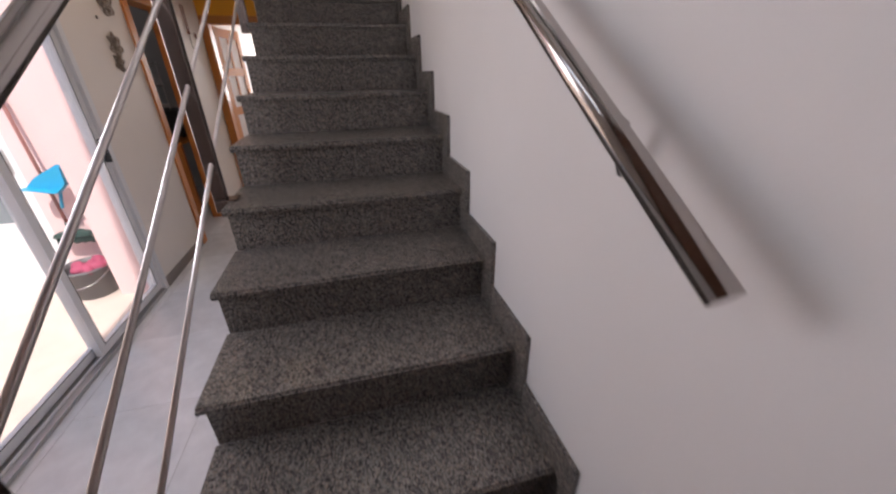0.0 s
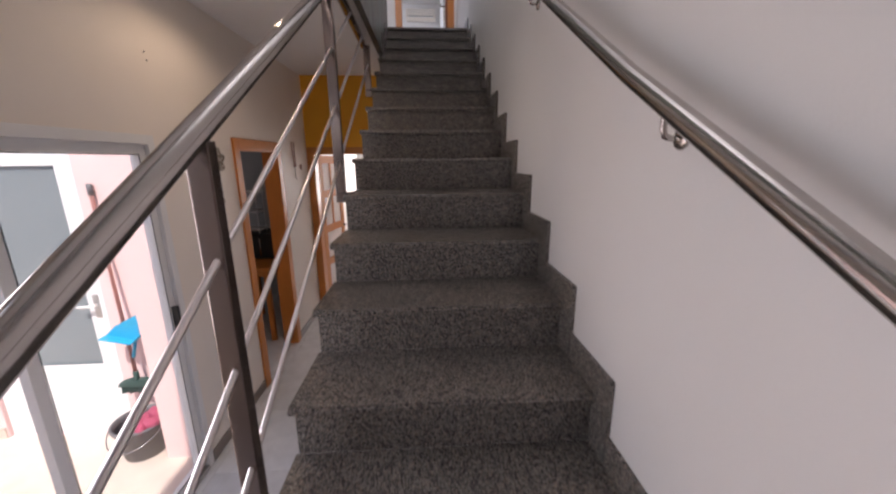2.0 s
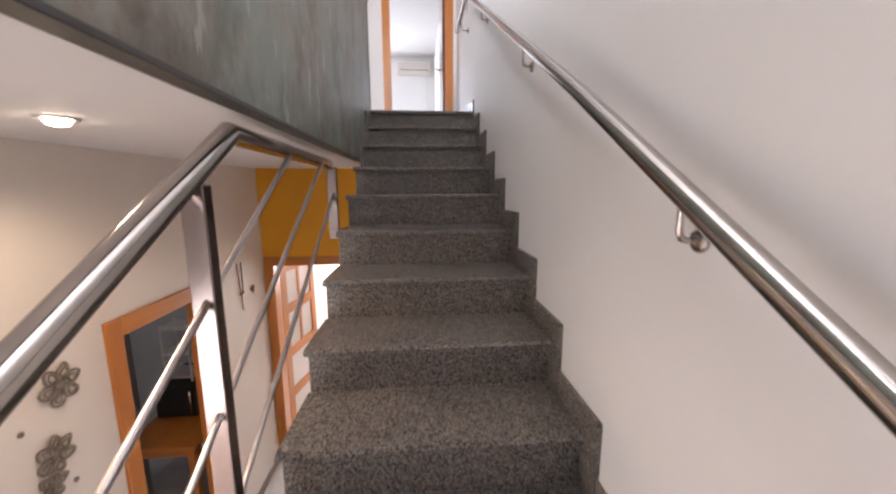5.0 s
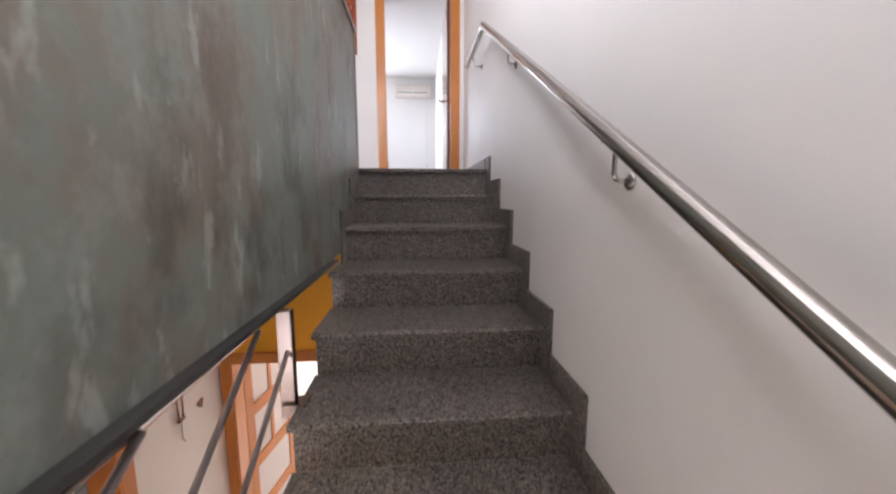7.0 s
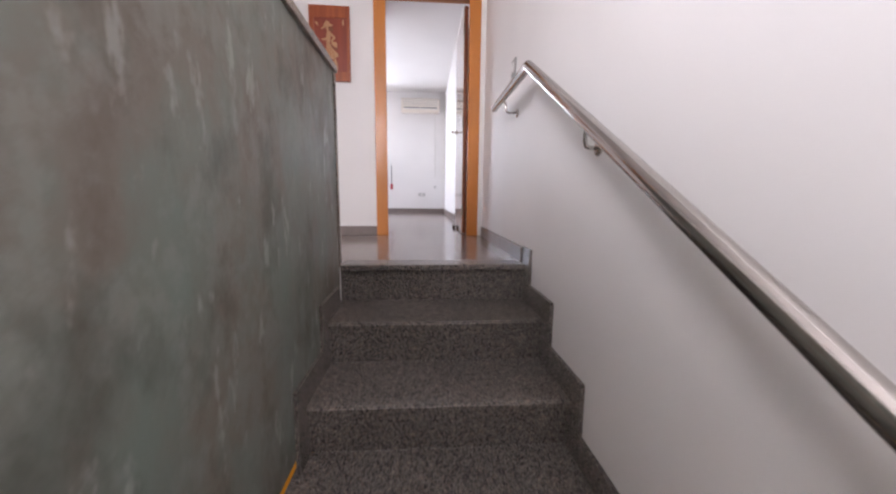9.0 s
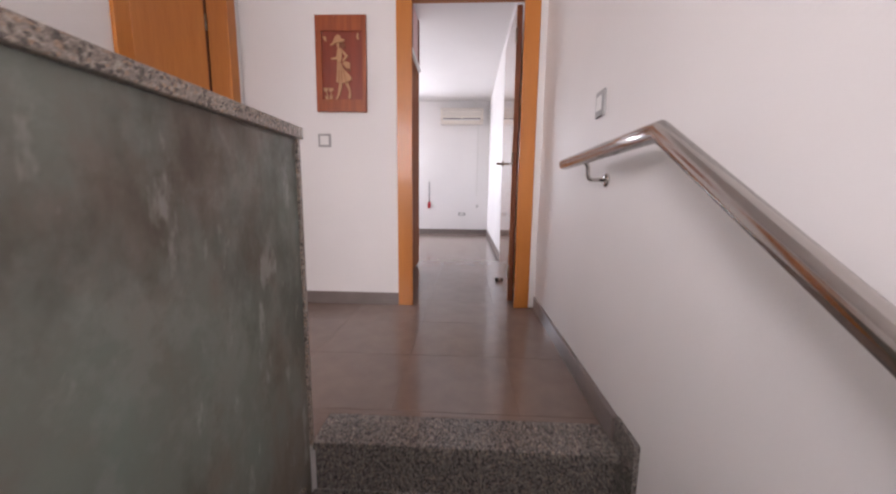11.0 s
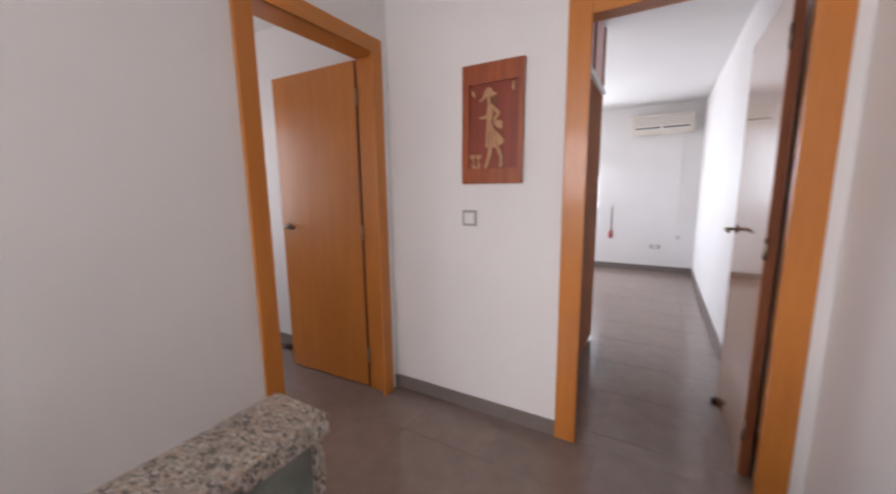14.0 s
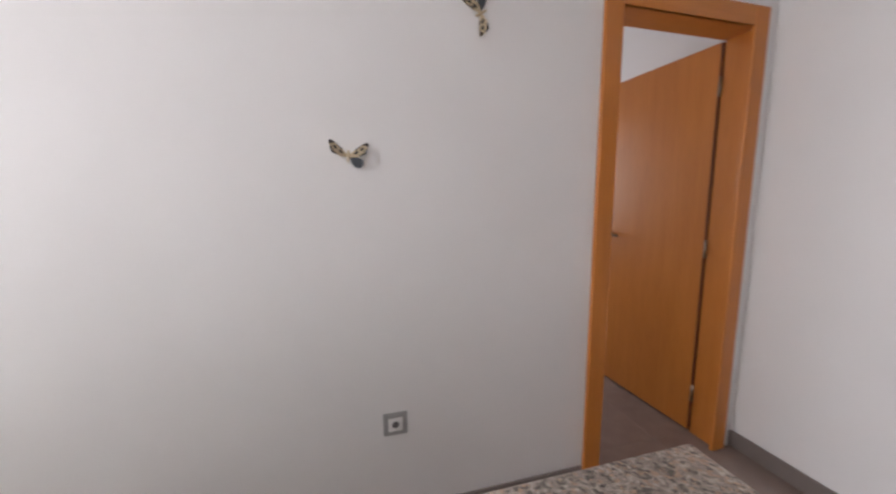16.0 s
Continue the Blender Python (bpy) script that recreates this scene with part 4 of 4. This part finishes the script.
def relief():
    """Carved wooden panel with a pale inlaid figure."""
    x0, x1, z0, z1 = -0.494, -0.172, 4.662, 5.238
    w, h = x1 - x0, z1 - z0
    m = on_end_wall((x0 + x1) / 2, (z0 + z1) / 2, -0.6)
    t = thing("relief_panel", m.translation, "red-brown carved wooden panel with a pale wooden figure", "wall panel")

    def uv(pts):
        return [((u - 0.5) * w, (0.5 - v) * h) for u, v in pts]

    def piece(pts, lo, hi):
        return placed(flat(uv(pts), lo, hi), m)
    part("board", piece([(0.02, 0.01), (0.02, 0.99), (0.98, 0.99), (0.98, 0.01)], 0.0, 0.012), PANEL, t)
    for pts in ([(0, 0), (0, 0.16), (0.93, 0.16), (0.93, 0)], [(0, 0.16), (0, 1), (0.12, 1), (0.12, 0.16)], [(0.93, 0), (0.93, 1), (1, 1), (1, 0)], [(0.12, 0.87), (0.12, 1), (0.93, 1), (0.93, 0.87)]):
        part("rim", piece(pts, 0.001, 0.022), PANEL_RIM, t)
    shapes = [
        [(0.28, 0.3), (0.34, 0.275), (0.38, 0.22), (0.43, 0.195), (0.49, 0.205), (0.52, 0.24), (0.58, 0.245), (0.57, 0.262), (0.5, 0.27), (0.4, 0.28), (0.32, 0.31)],
        [(0.415, 0.285), (0.47, 0.28), (0.475, 0.315), (0.455, 0.335), (0.425, 0.32)],
        [(0.43, 0.335), (0.48, 0.325), (0.52, 0.36), (0.52, 0.42), (0.5, 0.475), (0.42, 0.478), (0.41, 0.42)],
        [(0.5, 0.33), (0.64, 0.41), (0.62, 0.435), (0.54, 0.475), (0.52, 0.462), (0.585, 0.42), (0.5, 0.365)],
        [(0.29, 0.435), (0.36, 0.43), (0.415, 0.42), (0.415, 0.447), (0.36, 0.452), (0.3, 0.45)],
        [(0.52, 0.49), (0.58, 0.466), (0.68, 0.485), (0.675, 0.545), (0.6, 0.535)],
        [(0.42, 0.482), (0.5, 0.482), (0.54, 0.545), (0.6, 0.575), (0.7, 0.63), (0.71, 0.66), (0.58, 0.695), (0.4, 0.688), (0.41, 0.58)],
        [(0.455, 0.692), (0.52, 0.696), (0.5, 0.76), (0.465, 0.82), (0.42, 0.865), (0.38, 0.87), (0.43, 0.79)],
        [(0.57, 0.697), (0.635, 0.69), (0.68, 0.76), (0.69, 0.845), (0.66, 0.862), (0.635, 0.855), (0.645, 0.78)],
        [(0.13, 0.755), (0.16, 0.74), (0.18, 0.755), (0.21, 0.74), (0.23, 0.765), (0.19, 0.79), (0.15, 0.785)],
        [(0.24, 0.765), (0.27, 0.74), (0.29, 0.755), (0.33, 0.745), (0.34, 0.77), (0.29, 0.79), (0.26, 0.79)],
        [(0.19, 0.795), (0.205, 0.79), (0.24, 0.87), (0.225, 0.875)],
        [(0.285, 0.795), (0.3, 0.795), (0.26, 0.88), (0.245, 0.875)],
        [(0.15, 0.82), (0.2, 0.845), (0.23, 0.88), (0.18, 0.87)],
        [(0.33, 0.815), (0.29, 0.84), (0.26, 0.88), (0.31, 0.865)],
        [(0.15, 0.2), (0.19, 0.225), (0.21, 0.215), (0.22, 0.27), (0.185, 0.255), (0.16, 0.24)],
        [(0.81, 0.215), (0.84, 0.17), (0.855, 0.185), (0.85, 0.215), (0.865, 0.235), (0.83, 0.25)],
    ]
    part("hair", piece([(0.46, 0.275), (0.55, 0.268), (0.6, 0.31), (0.56, 0.34), (0.5, 0.325)], 0.0122, 0.0145), WOOD_EDGE, t, "dark carved hair")
    part("belt", piece([(0.53, 0.51), (0.6, 0.545), (0.7, 0.555), (0.69, 0.58), (0.62, 0.572), (0.54, 0.54)], 0.0178, 0.0196), WOOD_EDGE, t, "dark carved fold under the bag")
    for x0, x1 in ((0.455, 0.45), (0.5, 0.515), (0.545, 0.585)):
        part("pleat", piece([(x0, 0.56), (x0 + 0.008, 0.56), (x1 + 0.01, 0.68), (x1, 0.68)], 0.0178, 0.0197), PANEL_RIM, t)
    for k, pts in enumerate(shapes):
        part("inlay", piece(pts, 0.0122, 0.017 + 0.0006 * (k % 4)), FIGURE, t, "pale wooden inlay")
    return t


def flower(y, z, turn, petals, size):
    """Hollow metal petals round a small centre."""
    m = on_left_wall(y, z, turn, X_LOW)
    t = thing("metal_flower", m.translation, "dull metal flower ornament on the white hall wall", "ornament", "metal flowers on the hall wall")
    for k in range(petals):
        a = 2 * math.pi * k / petals
        c = Vector((math.cos(a) * size * 0.3, math.sin(a) * size * 0.3, 0.008))
        for r, lift in ((1.0, 0.0), (0.55, 0.006)):
            loop = []
            for q in range(13):
                b = 2 * math.pi * q / 12
                u, v = math.cos(b) * size * 0.2 * r, math.sin(b) * size * 0.15 * r
                loop.append(c + Vector((u * math.cos(a) - v * math.sin(a), u * math.sin(a) + v * math.cos(a), lift + 0.005 * math.sin(2 * b))))
            part("petal", placed(tube(bmesh.new(), loop, 0.0048 if r == 1 else 0.0036, 6, False), m), BRASS, t, "bent metal loop")
    part("centre", placed(lathe(bmesh.new(), [(size * 0.14, 0.0), (size * 0.13, 0.012), (size * 0.05, 0.018)], (0, 0, 0), 14), m), BRASS, t)
    return t


def stud(y, z):
    return whole("metal_stud", placed(lathe(bmesh.new(), [(0.011, 0.0), (0.01, 0.006), (0.004, 0.009)], (0, 0, 0), 12), on_left_wall(y, z, 0.0, X_LOW)), BRASS, "small dull metal stud on the hall wall", "ornament", "studs on the hall wall")


def hanging_ornament():
    y, z = -0.48, 1.935
    m = on_left_wall(y, z, 0.0, X_LOW)
    t = thing("hanging_ornament", m.translation, "dark ornament of two rods and a bar hanging on the wall", "ornament")
    for s in (-1, 1):
        part("rod", placed(tube(bmesh.new(), [(0.035 * s + 0.0, 0.14, 0.006), (0.018 * s, -0.12, 0.012)], 0.005, 8), m), WOOD_EDGE, t)
    part("bar", placed(tube(bmesh.new(), [(-0.03, -0.12, 0.012), (0.03, -0.12, 0.012)], 0.009, 8), m), WOOD_EDGE, t)
    part("hook", placed(tube(bmesh.new(), [(0.0, -0.12, 0.008), (0.0, -0.25, 0.008), (0.012, -0.27, 0.016)], 0.004, 8), m), BRASS, t)
    heart = on_left_wall(-0.27, 1.8, 12, X_LOW)
    pts = [(0, -0.035), (0.028, 0.0), (0.03, 0.02), (0.015, 0.03), (0, 0.018), (-0.015, 0.03), (-0.03, 0.02), (-0.028, 0.0)]
    whole("heart_ornament", placed(flat(pts, 0.0, 0.008), heart), WOOD_EDGE, "small dark heart ornament on the wall", "ornament")


downlight()
butterfly(-0.418, 4.79, -4, 0.115)
butterfly(0.033, 5.268, 122, 0.125)
relief()
flower(-2.01, 1.88, 10, 6, 0.175)
flower(-2.075, 1.612, 30, 6, 0.16)
flower(-2.105, 1.5, 0, 5, 0.12)
for y, z in ((-2.175, 1.772), (-2.012, 1.44)):
    stud(y, z)
for y, z in ((-2.54, 2.44), (-2.53, 2.4)):
    whole("wall_plug", placed(lathe(bmesh.new(), [(0.005, 0.0), (0.004, 0.002)], (0, 0, 0), 8), on_left_wall(y, z, 0.0, X_LOW)), DARK, "small dark screw hole in the hall wall", "wall plug")
hanging_ornament()
wall_plate(on_end_wall(-0.461, 4.484), "square light switch in a silver grey plate", 0.084, 0.084, 0.34, "light_switch", "switches")
wall_plate(on_right_wall(0.397, 4.474), "square light switch with a white rocker in a silver plate", 0.08, 0.09, 0.28, "light_switch", "switches")
m = on_left_wall(-0.292, 3.822)
socket_holes(wall_plate(m, "wall socket in a silver grey plate above the corridor floor", 0.088, 0.086, 0.3, "wall_socket"), m)

# ---- bedroom things ----


def air_conditioner():
    x0, x1, z0, z1, y = -0.015, 0.75, 5.412, 5.668, Y_FAR - 0.001
    t = thing("air_conditioner", ((x0 + x1) / 2, y, z0), "white split air conditioner high on the wall", "air conditioner")
    bm = bmesh.new()
    prism(bm, [(y, z0), (y, z1), (y - 0.17, z1), (y - 0.19, z1 - 0.03), (y - 0.19, z0 + 0.07), (y - 0.12, z0)], 0, x0, x1)
    bmesh.ops.bevel(bm, geom=bm.edges[:], offset=0.006, segments=2, affect="EDGES")
    part("housing", bm, BEIGE, t)
    for k in range(4):
        part("grille_line", solid((x0 + 0.03, y - 0.192, z0 + 0.118 + 0.031 * k), (x1 - 0.03, y - 0.1895, z0 + 0.126 + 0.031 * k)), SILVER, t)
    part("louvre", solid((x0 + 0.05, y - 0.197, z0 + 0.045), (x1 - 0.05, y - 0.185, z0 + 0.06), 0.002), PLASTIC, t, "white louvre")
    xm = (x0 + x1) / 2
    for a, b in ((x0 + 0.05, xm - 0.015), (xm + 0.015, x1 - 0.05)):
        part("outlet", solid((a, y - 0.1925, z0 + 0.064), (b, y - 0.186, z0 + 0.086), 0.003), DARK, t, "dark air outlet slot")
    part("pipe_cover", solid((x1 - 0.1, Y_FAR - 0.022, z0 - 1.3), (x1 - 0.07, Y_FAR - 0.0005, z0 - 0.001), 0.003), PLASTIC, t, "thin white pipe cover")


def blind_strap():
    t = thing("blind_strap", (-0.236, Y_FAR - 0.02, 3.9), "grey blind strap with a red end knob on the wall", "blind strap")
    part("strap", solid((-0.243, Y_FAR - 0.012, 3.98), (-0.229, Y_FAR - 0.006, 4.36)), DARK, t)
    part("knob", solid((-0.262, Y_FAR - 0.03, 3.87), (-0.21, Y_FAR - 0.001, 3.985), 0.008), RED, t, "red knob")
    part("winder", solid((-0.258, Y_FAR - 0.012, 4.36), (-0.214, Y_FAR - 0.0005, 4.42), 0.003), PLASTIC, t)


def wardrobe():
    """Built-in wardrobe: dark lower doors, a pale rail, upper doors with dark stiles."""
    x, y0, y1 = -0.03, Y_END + 0.14, 2.84
    t = thing("wardrobe", (x - 0.3, (y0 + y1) / 2, Z_UP), "built-in wardrobe with brown doors and pale upper doors", "wardrobe")
    part("carcass", solid((x - 0.55, y0, Z_UP), (x - 0.02, y1, Z_BED - 0.002)), WHITE, t)
    half = (y0 + y1) / 2
    for a, b in ((y0, half), (half + 0.004, y1)):
        part("door", solid((x - 0.0195, a + 0.003, Z_UP + 0.03), (x + 0.004, b - 0.002, 5.34), 0.003), WARDROBE, t, "brown wardrobe door")
    part("rail", solid((x - 0.0195, y0, 5.345), (x + 0.022, y1, 5.385), 0.003), PLASTIC, t, "white rail between the doors")
    n = 3
    for k in range(n):
        a, b = y0 + (y1 - y0) * k / n, y0 + (y1 - y0) * (k + 1) / n
        d = part("upper_door", solid((x - 0.0195, a + 0.003, 5.39), (x, b - 0.003, Z_BED - 0.01), 0.003), PINK, t, "pale pinkish upper door")
        part("stile", solid((x + 0.0005, b - 0.06, 5.39), (x + 0.01, b - 0.003, Z_BED - 0.01), 0.002), WOOD_EDGE, d, "dark stile")


air_conditioner()
blind_strap()
wardrobe()
for x, z, w, h in ((0.39, 3.765, 0.13, 0.06), (0.675, 3.92, 0.045, 0.045)):
    mm = Matrix(((1, 0, 0, x), (0, 0, -1, Y_FAR - 0.001), (0, 1, 0, z), (0, 0, 0, 1)))
    wall_plate(mm, "small wall socket low on the bedroom wall", w, h, 0.3, "wall_socket")
stop = thing("door_stop", (0.76, 2.16, Z_UP), "small dark round door stop on the tiled floor", "door stop")
part("stopper", lathe(bmesh.new(), [(0.016, 0.0), (0.018, 0.012), (0.015, 0.028), (0.006, 0.034)], (0.76, 2.16, Z_UP), 16), BLACK, stop)

# ---- kitchen things ----


def kitchen_table():
    x0, x1, y0, y1 = -1.84, -1.28, -0.91, -0.06
    t = thing("kitchen_table", ((x0 + x1) / 2, (y0 + y1) / 2, Z_LOW), "pale wooden kitchen table behind the doorway", "table")
    part("tabletop", solid((x0, y0, 0.715), (x1, y1, 0.745), 0.004), WOOD_H, t)
    part("apron", solid((x0 + 0.05, y0 + 0.04, 0.64), (x1 - 0.05, y0 + 0.06, 0.7145)), WOOD_X, t)
    for x in (x0 + 0.03, x1 - 0.08):
        for y in (y0 + 0.03, y1 - 0.08):
            part("leg", solid((x, y, Z_LOW), (x + 0.05, y + 0.05, 0.7145), 0.003), WOOD, t)


def microwave():
    x0, x1, y0, y1, z = -1.8, -1.36, -0.53, -0.11, 0.7455
    t = thing("microwave", ((x0 + x1) / 2, (y0 + y1) / 2, z), "black microwave oven on the wooden table", "microwave")
    part("case", solid((x0, y0, z + 0.012), (x1, y1, z + 0.3), 0.006), BLACK, t)
    part("door", solid((x0 + 0.02, y0 - 0.014, z + 0.02), (x1 - 0.12, y0 - 0.0005, z + 0.29), 0.004), BLACK, t, "glossy black door")
    part("handle", tube(bmesh.new(), [(x1 - 0.14, y0 - 0.03, z + 0.05), (x1 - 0.14, y0 - 0.03, z + 0.26)], 0.008, 8), STEEL, t)
    for x in (x0 + 0.04, x1 - 0.04):
        for y in (y0 + 0.04, y1 - 0.04):
            part("foot", lathe(bmesh.new(), [(0.014, 0.0), (0.012, 0.0125)], (x, y, z), 10), BLACK, t)


def small_rack():
    """Open rack with three shelves, on top of the microwave."""
    x0, x1, y0, y1, z = -1.74, -1.52, -0.47, -0.27, 1.0458
    t = thing("small_rack", ((x0 + x1) / 2, (y0 + y1) / 2, z), "small white plastic rack standing on the microwave", "rack")
    for x in (x0, x1 - 0.012):
        for y in (y0, y1 - 0.012):
            part("post", solid((x, y, z), (x + 0.012, y + 0.012, z + 0.5), 0.002), PLASTIC, t)
    for h in (0.03, 0.24, 0.46):
        part("shelf", solid((x0 - 0.004, y0 - 0.004, z + h), (x1 + 0.004, y1 + 0.004, z + h + 0.025), 0.004), PLASTIC, t)
    return t


def fridge():
    x0, x1, y0, y1 = -2.66, -2.01, -1.11, -0.41
    t = thing("fridge", ((x0 + x1) / 2, (y0 + y1) / 2, Z_LOW), "tall grey fridge in the dark kitchen", "fridge")
    part("body", solid((x0, y0, Z_LOW + 0.02), (x1 - 0.05, y1, 1.78), 0.008), STEEL_GREY, t)
    for a, b in ((Z_LOW + 0.04, 0.62), (0.63, 1.77)):
        d = part("door", solid((x1 - 0.049, y0 + 0.004, a), (x1, y1 - 0.004, b), 0.006), STEEL_GREY, t)
        part("handle", tube(bmesh.new(), [(x1 + 0.025, y0 + 0.05, a + 0.1), (x1 + 0.025, y0 + 0.05, min(b - 0.1, a + 0.5))], 0.009, 8), STEEL, d)
    part("plinth", solid((x0 + 0.02, y0 + 0.02, Z_LOW), (x1 - 0.07, y1 - 0.02, Z_LOW + 0.0195)), BLACK, t)


kitchen_table()
microwave()
small_rack()
fridge()

# ---- floors of tiles ----
tiled_floor("floor_landing", (X_HALL, 0.15), (X_RIGHT, Y_END), Z_UP, 0.45, (0.22, 1.08), TILE, "taupe floor tiles on the landing")
tiled_floor("floor_corridor", (X_HALL, -3.2), (-0.09, 0.15), Z_UP, 0.45, (0.22, 1.08), TILE, "taupe floor tiles in the upper corridor")
tiled_floor("floor_bedroom", (-2.2, Y_END), (X_BED, Y_FAR), Z_UP, 0.45, (0.22, 1.08), TILE, "taupe floor tiles in the bedroom")
tiled_floor("floor_side_room", (-3.4, -1.2), (X_HALL, 1.5), Z_UP, 0.45, (0.22, 1.08), TILE, "taupe floor tiles in the side room")
tiled_floor("floor_hall", (X_LOW, Y_BACK), (X_RIGHT, 0.0), Z_LOW, 0.6, (-0.39, -4.5), HALL_TILE, "light grey glossy floor tiles in the hall")
tiled_floor("floor_end_room", (X_LOW, 0.0), (1.0, 3.4), Z_LOW, 0.6, (-0.39, -4.5), HALL_TILE, "light grey floor tiles in the end room")
tiled_floor("floor_kitchen", (-3.4, -2.02), (X_LOW, 0.6), Z_LOW, 0.6, (-0.39, -4.5), HALL_TILE, "grey floor tiles in the kitchen")
tiled_floor("floor_landing_corner", (-0.09, 0.0), (0.012, 0.15), Z_UP, 0.45, (0.22, 1.08), TILE, "taupe floor tiles beside the parapet end")
